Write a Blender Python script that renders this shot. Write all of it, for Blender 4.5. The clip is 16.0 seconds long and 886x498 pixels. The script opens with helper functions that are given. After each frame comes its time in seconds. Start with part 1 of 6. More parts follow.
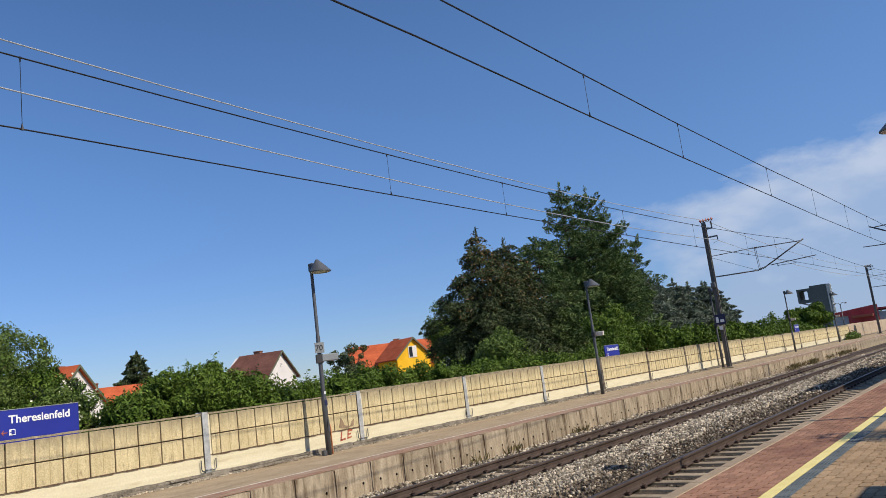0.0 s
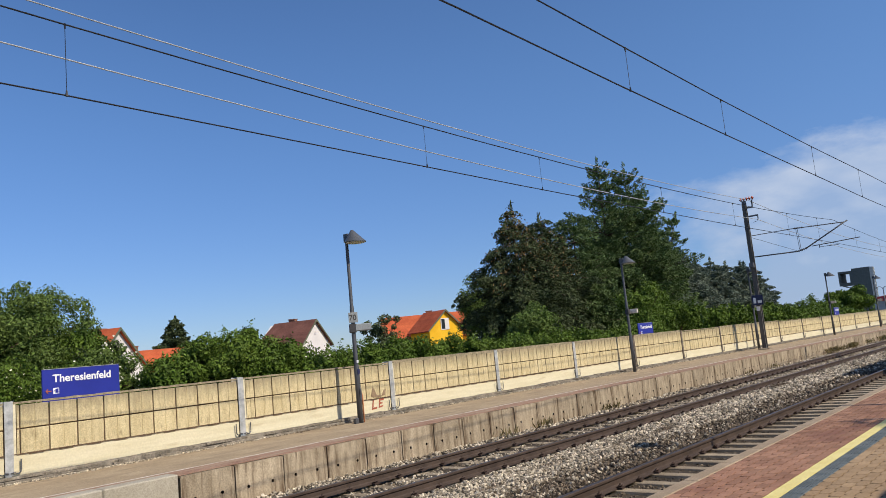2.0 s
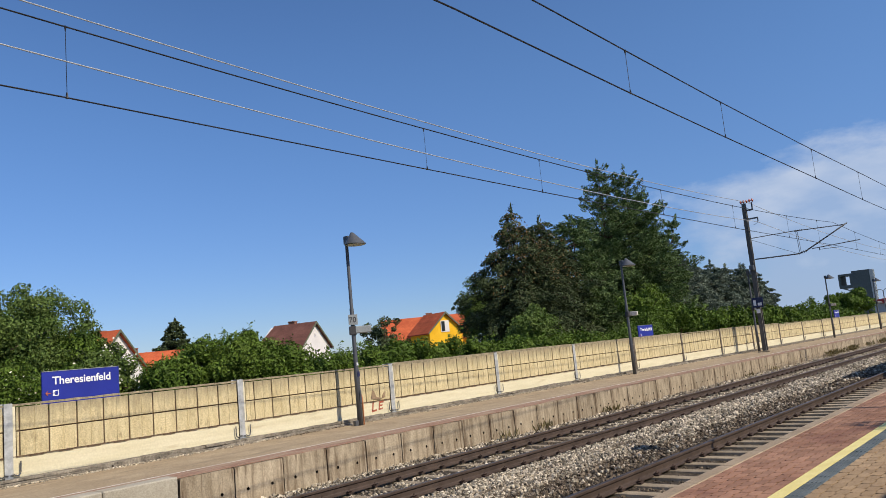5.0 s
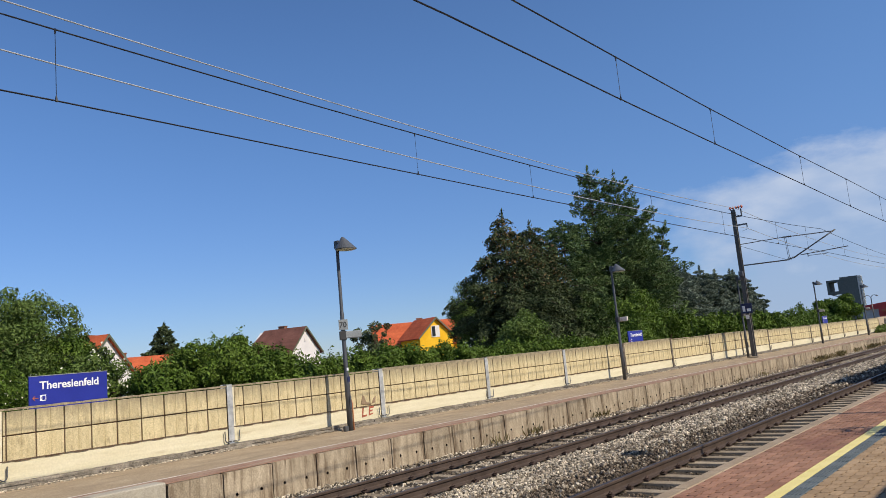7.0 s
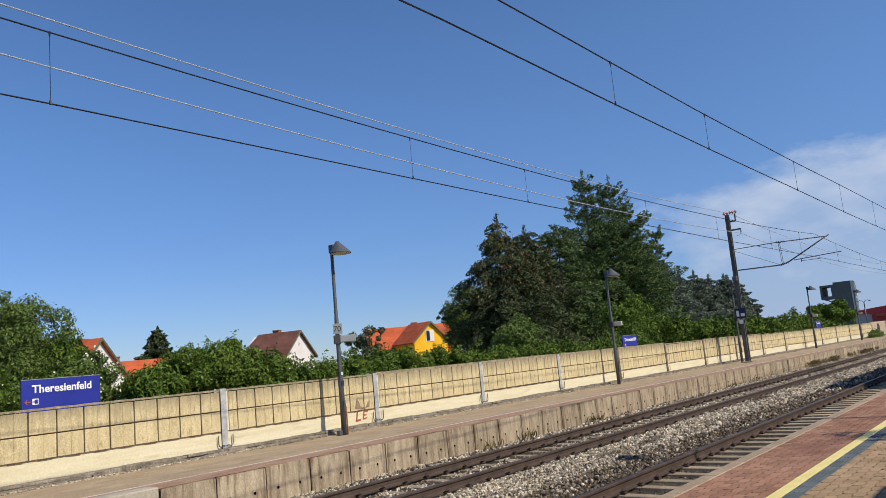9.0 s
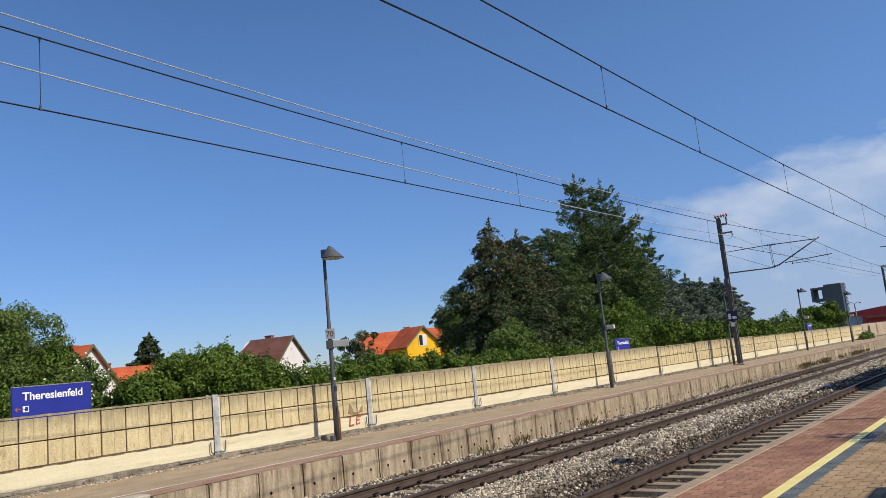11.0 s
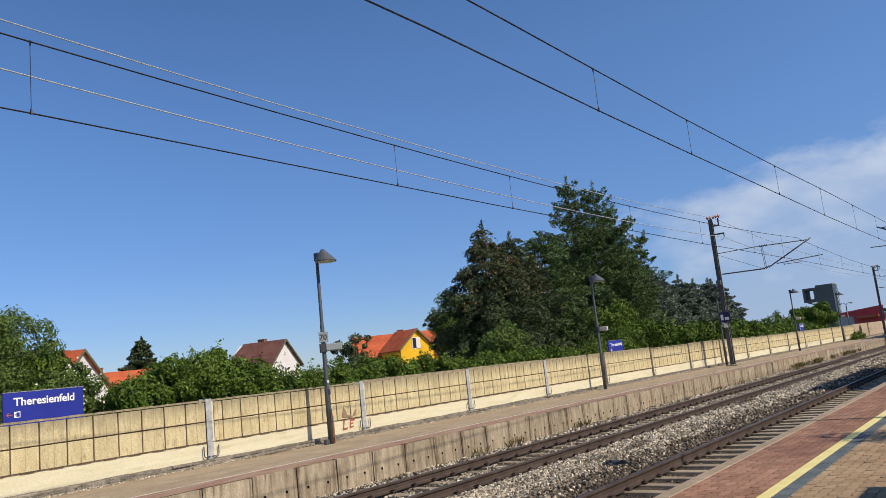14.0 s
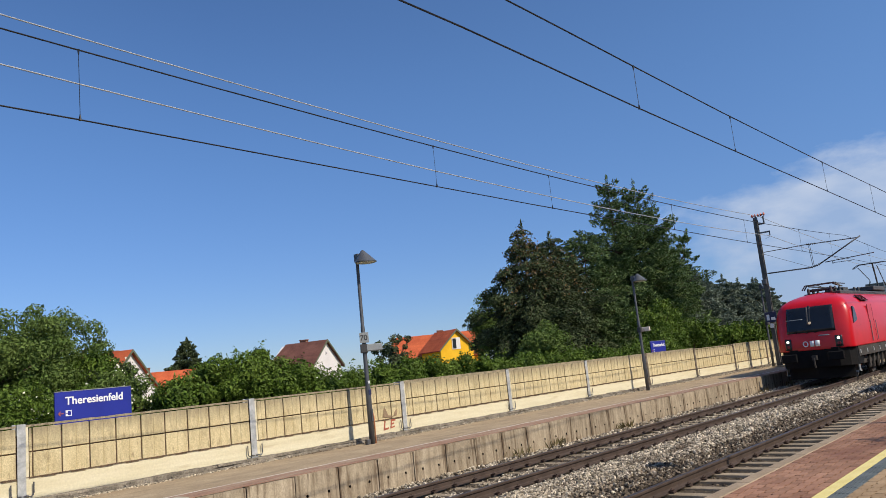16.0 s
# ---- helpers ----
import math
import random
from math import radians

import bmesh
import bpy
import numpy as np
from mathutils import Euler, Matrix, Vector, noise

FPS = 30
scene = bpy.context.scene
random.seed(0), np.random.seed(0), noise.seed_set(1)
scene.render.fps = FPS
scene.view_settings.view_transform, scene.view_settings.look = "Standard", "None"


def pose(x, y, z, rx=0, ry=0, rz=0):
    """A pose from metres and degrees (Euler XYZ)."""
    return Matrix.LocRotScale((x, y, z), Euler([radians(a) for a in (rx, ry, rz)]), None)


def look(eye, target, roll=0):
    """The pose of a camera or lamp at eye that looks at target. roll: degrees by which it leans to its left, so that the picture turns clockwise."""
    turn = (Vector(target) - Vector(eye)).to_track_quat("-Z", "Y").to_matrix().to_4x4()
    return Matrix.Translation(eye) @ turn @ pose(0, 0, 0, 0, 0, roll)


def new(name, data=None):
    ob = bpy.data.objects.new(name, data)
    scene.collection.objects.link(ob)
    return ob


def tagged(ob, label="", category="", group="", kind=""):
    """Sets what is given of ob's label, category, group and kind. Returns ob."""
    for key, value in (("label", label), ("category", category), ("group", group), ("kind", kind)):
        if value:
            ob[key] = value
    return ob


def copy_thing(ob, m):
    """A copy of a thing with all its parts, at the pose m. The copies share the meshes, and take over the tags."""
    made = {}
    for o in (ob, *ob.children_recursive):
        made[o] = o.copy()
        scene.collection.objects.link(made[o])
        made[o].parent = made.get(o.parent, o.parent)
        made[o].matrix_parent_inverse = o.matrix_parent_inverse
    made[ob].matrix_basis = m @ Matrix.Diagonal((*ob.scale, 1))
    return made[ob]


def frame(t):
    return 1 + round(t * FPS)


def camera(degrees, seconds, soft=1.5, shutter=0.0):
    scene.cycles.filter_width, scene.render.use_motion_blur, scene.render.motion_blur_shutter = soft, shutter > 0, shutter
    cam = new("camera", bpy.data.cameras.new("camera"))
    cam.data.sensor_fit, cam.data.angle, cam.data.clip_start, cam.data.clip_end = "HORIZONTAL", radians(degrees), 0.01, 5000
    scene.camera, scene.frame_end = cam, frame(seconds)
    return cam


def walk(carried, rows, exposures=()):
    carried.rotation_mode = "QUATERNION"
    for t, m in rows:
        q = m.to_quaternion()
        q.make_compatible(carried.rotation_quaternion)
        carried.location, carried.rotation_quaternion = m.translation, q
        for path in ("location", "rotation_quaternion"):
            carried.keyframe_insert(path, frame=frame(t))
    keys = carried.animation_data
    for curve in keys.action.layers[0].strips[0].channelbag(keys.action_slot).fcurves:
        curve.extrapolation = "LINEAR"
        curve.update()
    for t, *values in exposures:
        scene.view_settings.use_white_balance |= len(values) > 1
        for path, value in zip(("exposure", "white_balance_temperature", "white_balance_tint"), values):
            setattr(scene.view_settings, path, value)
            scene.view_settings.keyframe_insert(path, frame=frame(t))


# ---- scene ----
cam = camera(60.78, 16.0, soft=0.72)
PATH = [
    (0.0, pose(0, 0, 2.047, 99.35, 7.13, -51.47)),
    (0.5, pose(0, 0, 2.047, 99.03, 6.69, -50.10)),
    (1.0, pose(0, 0, 2.047, 98.43, 6.21, -49.12)),
    (1.5, pose(0, 0, 2.047, 97.88, 5.74, -48.93)),
    (2.0, pose(0, 0, 2.047, 97.57, 5.45, -49.07)),
    (2.5, pose(0, 0, 2.047, 97.45, 5.34, -49.06)),
    (3.0, pose(0, 0, 2.047, 97.45, 5.31, -48.93)),
    (3.5, pose(0, 0, 2.047, 97.54, 5.33, -48.85)),
    (4.0, pose(0, 0, 2.047, 97.60, 5.32, -48.88)),
    (6.5, pose(0, 0, 2.047, 98.01, 5.45, -49.60)),
    (7.0, pose(0, 0, 2.047, 98.06, 5.33, -49.80)),
    (7.5, pose(0, 0, 2.047, 98.13, 5.42, -49.90)),
    (8.0, pose(0, 0, 2.047, 98.25, 5.37, -49.89)),
    (10.5, pose(0, 0, 2.047, 98.46, 5.31, -50.83)),
    (11.0, pose(0, 0, 2.047, 98.62, 5.60, -50.75)),
    (11.5, pose(0, 0, 2.047, 99.05, 5.86, -50.67)),
    (12.0, pose(0, 0, 2.047, 99.61, 5.92, -50.94)),
    (12.5, pose(0, 0, 2.047, 99.73, 5.81, -51.17)),
    (13.0, pose(0, 0, 2.047, 99.37, 5.78, -51.12)),
    (13.5, pose(0, 0, 2.047, 98.97, 5.85, -51.08)),
    (14.0, pose(0, 0, 2.047, 98.77, 5.95, -51.23)),
    (14.5, pose(0, 0, 2.047, 98.70, 5.99, -51.47)),
    (15.0, pose(0, 0, 2.047, 98.73, 6.03, -51.69)),
    (15.5, pose(0, 0, 2.047, 98.87, 5.96, -51.20)),
    (16.0, pose(0, 0, 2.047, 99.12, 5.84, -48.21)),
]
walk(cam, PATH)

# ---- light: morning sun behind the camera, clear sky with a cloud bank along the line ----
SUN_EL = radians(42)
SUN_TO = Vector((0.08, -1.0, 0)).normalized() * math.cos(SUN_EL) + Vector((0, 0, math.sin(SUN_EL)))
sun = new("sun", bpy.data.lights.new("sun", "SUN"))
sun.data.energy, sun.data.angle, sun.data.color = 4.7, radians(0.5), (1.0, 0.89, 0.72)
sun.matrix_world = look(SUN_TO * 50, (0, 0, 0))
scene.view_settings.exposure = 0.0


def make_world():
    w = bpy.data.worlds.new("sky")
    scene.world = w
    w.use_nodes = True
    nt = w.node_tree
    nt.nodes.clear()
    N = nt.nodes.new
    L = nt.links.new
    sky = N("ShaderNodeTexSky")
    sky.sky_type, sky.sun_disc = "NISHITA", False
    sky.sun_elevation, sky.sun_rotation = SUN_EL, math.pi - 0.05
    sky.air_density, sky.dust_density, sky.ozone_density = 1.0, 0.05, 4.0
    tc = N("ShaderNodeTexCoord")
    sep = N("ShaderNodeSeparateXYZ")
    L(tc.outputs["Generated"], sep.inputs[0])
    # cloud bank: fluffy edge, low above the far end of the line
    mp = N("ShaderNodeMapping")
    mp.inputs["Scale"].default_value = (5, 5, 11)
    L(tc.outputs["Generated"], mp.inputs[0])
    n1 = N("ShaderNodeTexNoise")
    n1.inputs["Scale"].default_value, n1.inputs["Detail"].default_value, n1.inputs["Roughness"].default_value = 2.3, 10, 0.58
    L(mp.outputs[0], n1.inputs["Vector"])

    def m(op, a, b=None, clamp=False):
        k = N("ShaderNodeMath")
        k.operation, k.use_clamp = op, clamp
        for i, v in enumerate((a, b)):
            if v is None:
                continue
            if isinstance(v, (int, float)):
                k.inputs[i].default_value = v
            else:
                L(v, k.inputs[i])
        return k.outputs[0]

    az = m("ARCTAN2", sep.outputs["Y"], sep.outputs["X"])
    rise = m("SUBTRACT", 0.236, m("MULTIPLY", az, 0.14))
    top = m("MULTIPLY", m("SUBTRACT", rise, sep.outputs["Z"]), 7.0)
    edge = m("MULTIPLY", m("SUBTRACT", 0.44, az), 1.5)
    wob = m("MULTIPLY", m("SUBTRACT", n1.outputs["Fac"], 0.5), 0.62)
    dens = m("ADD", m("MINIMUM", m("MINIMUM", top, edge), 0.32), wob)
    bank = m("MULTIPLY", m("MULTIPLY", dens, 4.5, True), 0.78)
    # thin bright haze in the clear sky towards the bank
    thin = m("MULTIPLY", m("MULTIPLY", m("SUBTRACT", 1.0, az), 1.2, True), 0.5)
    cover = bank
    n2 = N("ShaderNodeTexNoise")
    n2.inputs["Scale"].default_value, n2.inputs["Detail"].default_value = 2.6, 6
    L(mp.outputs[0], n2.inputs["Vector"])
    cr = N("ShaderNodeValToRGB")
    cr.color_ramp.elements[0].position, cr.color_ramp.elements[0].color = 0.3, (3.5, 4.7, 6.9, 1)
    cr.color_ramp.elements[1].position, cr.color_ramp.elements[1].color = 0.7, (5.9, 6.6, 7.9, 1)
    below = m("MULTIPLY", m("SUBTRACT", rise, sep.outputs["Z"]), 3.2, True)
    L(m("ADD", m("SUBTRACT", n2.outputs["Fac"], m("MULTIPLY", below, 0.9)), 0.16), cr.inputs[0])
    tint = N("ShaderNodeVectorMath")
    tint.operation = "MULTIPLY"
    tint.inputs[1].default_value = (0.775, 0.98, 1.235)
    L(sky.outputs[0], tint.inputs[0])
    # the low sky is dulled by haze, evenly all round
    haze = N("ShaderNodeMapRange")
    haze.interpolation_type = "SMOOTHSTEP"
    haze.inputs["From Min"].default_value, haze.inputs["From Max"].default_value = 0.0, 0.40
    L(sep.outputs["Z"], haze.inputs["Value"])
    veil = N("ShaderNodeMix")
    veil.data_type = "RGBA"
    veil.inputs["A"].default_value, veil.inputs["B"].default_value = (0.76, 0.71, 0.80, 1), (1, 1, 1, 1)
    L(haze.outputs[0], veil.inputs["Factor"])
    dull = N("ShaderNodeVectorMath")
    dull.operation = "MULTIPLY"
    L(tint.outputs[0], dull.inputs[0])
    L(veil.outputs["Result"], dull.inputs[1])
    mix = N("ShaderNodeMix")
    mix.data_type = "RGBA"
    L(cover, mix.inputs["Factor"])
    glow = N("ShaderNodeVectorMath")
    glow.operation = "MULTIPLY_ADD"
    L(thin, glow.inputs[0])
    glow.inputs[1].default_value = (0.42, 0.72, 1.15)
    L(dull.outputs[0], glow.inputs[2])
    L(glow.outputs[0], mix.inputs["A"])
    L(cr.outputs[0], mix.inputs["B"])
    bg = N("ShaderNodeBackground")
    bg.inputs["Strength"].default_value = 0.1
    L(mix.outputs["Result"], bg.inputs[0])
    out = N("ShaderNodeOutputWorld")
    L(bg.outputs[0], out.inputs[0])


make_world()


# ---- materials ----
def surf(name, a, b, scale=3.0, rough=0.8, metal=0.0, fine=60.0, grain=0.25, bump=0.2, rnd=0.0, island=0.0,
         stretch=(1, 1, 1), coord="world", spots=None, coat=0.0, trans=0.0, rim=None, spec=None):
    """Two colours mixed by large noise, fine grain over it, bump from the grain, and optional variation piece by piece."""
    mt = bpy.data.materials.new(name)
    mt.use_nodes = True
    nt = mt.node_tree
    N, L = nt.nodes.new, nt.links.new
    bsdf = nt.nodes["Principled BSDF"]
    if coord == "world":
        vec = N("ShaderNodeNewGeometry").outputs["Position"]
    else:
        vec = N("ShaderNodeTexCoord").outputs["Object"]
    mp = N("ShaderNodeMapping")
    mp.inputs["Scale"].default_value = stretch
    L(vec, mp.inputs[0])
    big = N("ShaderNodeTexNoise")
    big.inputs["Scale"].default_value, big.inputs["Detail"].default_value, big.inputs["Roughness"].default_value = scale, 6, 0.6
    L(mp.outputs[0], big.inputs["Vector"])
    cr = N("ShaderNodeValToRGB")
    cr.color_ramp.elements[0].position, cr.color_ramp.elements[0].color = 0.32, (*a, 1)
    cr.color_ramp.elements[1].position, cr.color_ramp.elements[1].color = 0.68, (*b, 1)
    L(big.outputs["Fac"], cr.inputs[0])
    col = cr.outputs[0]
    fn = N("ShaderNodeTexNoise")
    fn.inputs["Scale"].default_value, fn.inputs["Detail"].default_value = fine, 3
    L(vec, fn.inputs["Vector"])
    mr = N("ShaderNodeMapRange")
    mr.inputs["From Min"].default_value, mr.inputs["From Max"].default_value = 0.25, 0.75
    mr.inputs["To Min"].default_value, mr.inputs["To Max"].default_value = 1 - grain, 1 + grain
    L(fn.outputs["Fac"], mr.inputs["Value"])
    fac = mr.outputs[0]

    def times(x, y):
        k = N("ShaderNodeMath")
        k.operation = "MULTIPLY"
        L(x, k.inputs[0])
        L(y, k.inputs[1])
        return k.outputs[0]

    for amount, socket in ((rnd, "Random"), (island, "Random Per Island")):
        if amount:
            src = N("ShaderNodeObjectInfo") if socket == "Random" else N("ShaderNodeNewGeometry")
            r = N("ShaderNodeMapRange")
            r.inputs["To Min"].default_value, r.inputs["To Max"].default_value = 1 - amount, 1 + amount
            L(src.outputs[socket], r.inputs["Value"])
            fac = times(fac, r.outputs[0])
    mul = N("ShaderNodeVectorMath")
    mul.operation = "SCALE"
    L(col, mul.inputs[0])
    L(fac, mul.inputs["Scale"])
    col = mul.outputs[0]
    if spots:
        colour, sc, lo, hi, st = spots
        mp2 = N("ShaderNodeMapping")
        mp2.inputs["Scale"].default_value = st
        L(vec, mp2.inputs[0])
        sn = N("ShaderNodeTexNoise")
        sn.inputs["Scale"].default_value, sn.inputs["Detail"].default_value = sc, 5
        L(mp2.outputs[0], sn.inputs["Vector"])
        sr = N("ShaderNodeMapRange")
        sr.inputs["From Min"].default_value, sr.inputs["From Max"].default_value = lo, hi
        L(sn.outputs["Fac"], sr.inputs["Value"])
        mx = N("ShaderNodeMix")
        mx.data_type = "RGBA"
        L(sr.outputs[0], mx.inputs["Factor"])
        L(col, mx.inputs["A"])
        mx.inputs["B"].default_value = (*colour, 1)
        col = mx.outputs["Result"]
    if rim:
        # grey weathering that creeps down from a top edge in ragged runs
        colour, za, zb = rim
        sz = N("ShaderNodeSeparateXYZ")
        L(vec, sz.inputs[0])
        mp3 = N("ShaderNodeMapping")
        mp3.inputs["Scale"].default_value = (6, 6, 1.2)
        L(vec, mp3.inputs[0])
        rn = N("ShaderNodeTexNoise")
        rn.inputs["Scale"].default_value, rn.inputs["Detail"].default_value = 2.0, 7
        L(mp3.outputs[0], rn.inputs["Vector"])
        ad = N("ShaderNodeMath")
        ad.operation = "MULTIPLY_ADD"
        L(rn.outputs["Fac"], ad.inputs[0])
        ad.inputs[1].default_value = 0.5
        L(sz.outputs["Z"], ad.inputs[2])
        rr = N("ShaderNodeMapRange")
        rr.inputs["From Min"].default_value, rr.inputs["From Max"].default_value = za + 0.25, zb + 0.25
        rr.inputs["To Max"].default_value = 0.75
        L(ad.outputs[0], rr.inputs["Value"])
        mx = N("ShaderNodeMix")
        mx.data_type = "RGBA"
        L(rr.outputs[0], mx.inputs["Factor"])
        L(col, mx.inputs["A"])
        mx.inputs["B"].default_value = (*colour, 1)
        col = mx.outputs["Result"]
    L(col, bsdf.inputs["Base Color"])
    bsdf.inputs["Roughness"].default_value, bsdf.inputs["Metallic"].default_value = rough, metal
    bsdf.inputs["Coat Weight"].default_value = coat
    bsdf.inputs["Specular IOR Level"].default_value = spec if spec is not None else (0.5 if rough < 0.72 else 0.2)
    if bump:
        bp = N("ShaderNodeBump")
        bp.inputs["Strength"].default_value, bp.inputs["Distance"].default_value = bump, 0.01
        L(fn.outputs["Fac"], bp.inputs["Height"])
        L(bp.outputs[0], bsdf.inputs["Normal"])
    if trans:
        tr = N("ShaderNodeBsdfTranslucent")
        L(col, tr.inputs["Color"])
        ms = N("ShaderNodeMixShader")
        ms.inputs[0].default_value = trans
        L(bsdf.outputs[0], ms.inputs[1])
        L(tr.outputs[0], ms.inputs[2])
        L(ms.outputs[0], nt.nodes["Material Output"].inputs["Surface"])
    return mt


def glow(name, colour, strength):
    mt = bpy.data.materials.new(name)
    mt.use_nodes = True
    b = mt.node_tree.nodes["Principled BSDF"]
    b.inputs["Base Color"].default_value = (*colour, 1)
    b.inputs["Emission Color"].default_value = (*colour, 1)
    b.inputs["Emission Strength"].default_value = strength
    return mt


M_GROUND = surf("dry_grass_ground", (0.10, 0.11, 0.04), (0.19, 0.16, 0.08), 0.6, 0.95, fine=25)
M_BED = surf("ballast_dirt", (0.040, 0.032, 0.024), (0.085, 0.066, 0.048), 2.0, 0.95, fine=30, grain=0.5, bump=0.6)
M_STONE = surf("ballast_stone", (0.19, 0.153, 0.108), (0.58, 0.51, 0.40), 7.0, 0.9, fine=40, island=0.7, spots=((0.10, 0.072, 0.05), 0.9, 0.54, 0.70, (0.5, 1.4, 1)))
M_STONE_BROWN = surf("rusty_ballast_stone", (0.050, 0.038, 0.028), (0.21, 0.165, 0.12), 7.0, 0.9, fine=40, island=0.7)
M_RAIL = surf("rusty_rail_steel", (0.050, 0.033, 0.025), (0.090, 0.062, 0.048), 4, 0.7, 0.2, fine=80)
M_RAIL_TOP = surf("worn_rail_head", (0.060, 0.046, 0.042), (0.105, 0.085, 0.080), 3, 0.42, 0.6, fine=60, grain=0.1, bump=0.03)
M_SLEEPER = surf("concrete_sleeper", (0.24, 0.19, 0.13), (0.37, 0.30, 0.215), 3, 0.9, fine=50, rnd=0.15)
M_CLIP = surf("rusty_clip", (0.045, 0.032, 0.027), (0.09, 0.06, 0.05), 8, 0.8, 0.2)
M_BLOCK = surf("stained_concrete_block", (0.225, 0.18, 0.125), (0.40, 0.34, 0.25), 2.4, 0.9, fine=45, rnd=0.12, stretch=(2.2, 1, 0.7),
               spots=((0.082, 0.045, 0.022), 3.0, 0.52, 0.78, (3.6, 1, 0.26)))
def stain_block(mt):
    """Brown runs down a platform block: beside its joints and from its two holes."""
    nt = mt.node_tree
    N, L = nt.nodes.new, nt.links.new
    bsdf = nt.nodes["Principled BSDF"]
    col = bsdf.inputs["Base Color"].links[0].from_socket
    sep = N("ShaderNodeSeparateXYZ")
    L(N("ShaderNodeTexCoord").outputs["Object"], sep.inputs[0])

    def m(op, a, b=0.0, clamp=False):
        k = N("ShaderNodeMath")
        k.operation, k.use_clamp = op, clamp
        for i, v in enumerate((a, b)):
            if isinstance(v, (int, float)):
                k.inputs[i].default_value = v
            else:
                L(v, k.inputs[i])
        return k.outputs[0]

    ax = m("ABSOLUTE", sep.outputs["X"])
    joint = m("MULTIPLY", m("SUBTRACT", ax, 0.34), 8.0, True)
    near_hole = m("SUBTRACT", 1.0, m("MULTIPLY", m("ABSOLUTE", m("SUBTRACT", ax, 0.255)), 16.0), True)
    low = m("MULTIPLY", m("SUBTRACT", 0.07, sep.outputs["Z"]), 12.0, True)
    run = m("MAXIMUM", joint, m("MULTIPLY", near_hole, low))
    mp = N("ShaderNodeMapping")
    mp.inputs["Scale"].default_value = (9, 1, 0.9)
    L(N("ShaderNodeNewGeometry").outputs["Position"], mp.inputs[0])
    ns = N("ShaderNodeTexNoise")
    ns.inputs["Scale"].default_value, ns.inputs["Detail"].default_value = 2.0, 6
    L(mp.outputs[0], ns.inputs["Vector"])
    streak = m("MULTIPLY", m("SUBTRACT", ns.outputs["Fac"], 0.42), 7.0, True)
    fac = m("MULTIPLY", m("MULTIPLY", run, streak), 0.72)
    mx = N("ShaderNodeMix")
    mx.data_type = "RGBA"
    L(fac, mx.inputs["Factor"])
    L(col, mx.inputs["A"])
    mx.inputs["B"].default_value = (0.085, 0.048, 0.026, 1)
    L(mx.outputs["Result"], bsdf.inputs["Base Color"])
    return mt


M_EDGEBLOCK = stain_block(surf("streaked_edge_block", (0.24, 0.19, 0.13), (0.44, 0.365, 0.265), 2.6, 0.9, fine=45, rnd=0.16, grain=0.3, stretch=(2.6, 1, 0.6),
                               spots=((0.10, 0.062, 0.035), 3.0, 0.56, 0.76, (4.2, 1, 0.3))))
M_NEWBLOCK = surf("pale_concrete", (0.36, 0.32, 0.25), (0.44, 0.40, 0.325), 2, 0.85, fine=50)
M_HOLE = surf("dark_hole", (0.02, 0.016, 0.012), (0.04, 0.03, 0.025), 5)
M_FARTOP = surf("tan_platform_asphalt", (0.32, 0.245, 0.16), (0.42, 0.33, 0.22), 1.6, 0.92, fine=38, grain=0.3, bump=0.5, spots=((0.26, 0.20, 0.135), 1.6, 0.54, 0.72, (0.5, 2.2, 1)))
M_FARRED = surf("faded_red_paving", (0.27, 0.155, 0.107), (0.36, 0.23, 0.162), 2.5, 0.9, fine=40, grain=0.3, spots=((0.36, 0.28, 0.20), 2.2, 0.5, 0.66, (0.5, 3, 1)))
M_WHITE = surf("worn_white_paint", (0.52, 0.46, 0.39), (0.74, 0.69, 0.62), 3, 0.7, fine=40, grain=0.2, spots=((0.36, 0.28, 0.21), 3.5, 0.56, 0.66, (0.7, 2, 1)))
M_PANEL = surf("yellow_washed_concrete", (0.48, 0.395, 0.225), (0.62, 0.53, 0.325), 2.2, 0.92, fine=48, grain=0.27, rnd=0.06, bump=0.6, stretch=(2.6, 1, 0.5),
               spots=((0.25, 0.195, 0.115), 9, 0.57, 0.80, (1.6, 1, 0.5)), rim=((0.17, 0.145, 0.105), 1.48, 1.86))
M_COPING = surf("weathered_coping", (0.17, 0.145, 0.10), (0.37, 0.31, 0.205), 5, 0.95, fine=35, grain=0.4, bump=0.6)
M_CREAM = surf("cream_wall_base", (0.60, 0.54, 0.365), (0.71, 0.655, 0.485), 1.6, 0.85, fine=25, grain=0.08, stretch=(0.4, 1, 4.5), spots=((0.50, 0.42, 0.27), 2.2, 0.60, 0.78, (0.5, 1, 4)))
# joint colour, also used for the painted shadow line under the panels
M_JOINT_SHADE = surf("dark_joint_and_shade", (0.085, 0.055, 0.038), (0.15, 0.10, 0.068), 6, 0.95)
M_LEDGE = surf("rough_stone_ledge", (0.13, 0.112, 0.088), (0.30, 0.265, 0.215), 7, 0.95, fine=30, grain=0.45, bump=0.9, rnd=0.15)
M_POST = surf("galvanised_post", (0.33, 0.345, 0.35), (0.55, 0.565, 0.57), 7, 0.55, 0.35, fine=30, grain=0.12)
M_OLDPOST = surf("weathered_dark_post", (0.085, 0.066, 0.05), (0.20, 0.165, 0.13), 6, 0.8, 0.1, fine=30, grain=0.2)
M_LAMP = surf("dark_grey_painted_steel", (0.070, 0.075, 0.085), (0.10, 0.105, 0.115), 2, 0.45, 0.3, fine=60, grain=0.1)
M_SHADE = surf("grey_lamp_shade", (0.10, 0.105, 0.11), (0.15, 0.155, 0.16), 2, 0.4, 0.4)
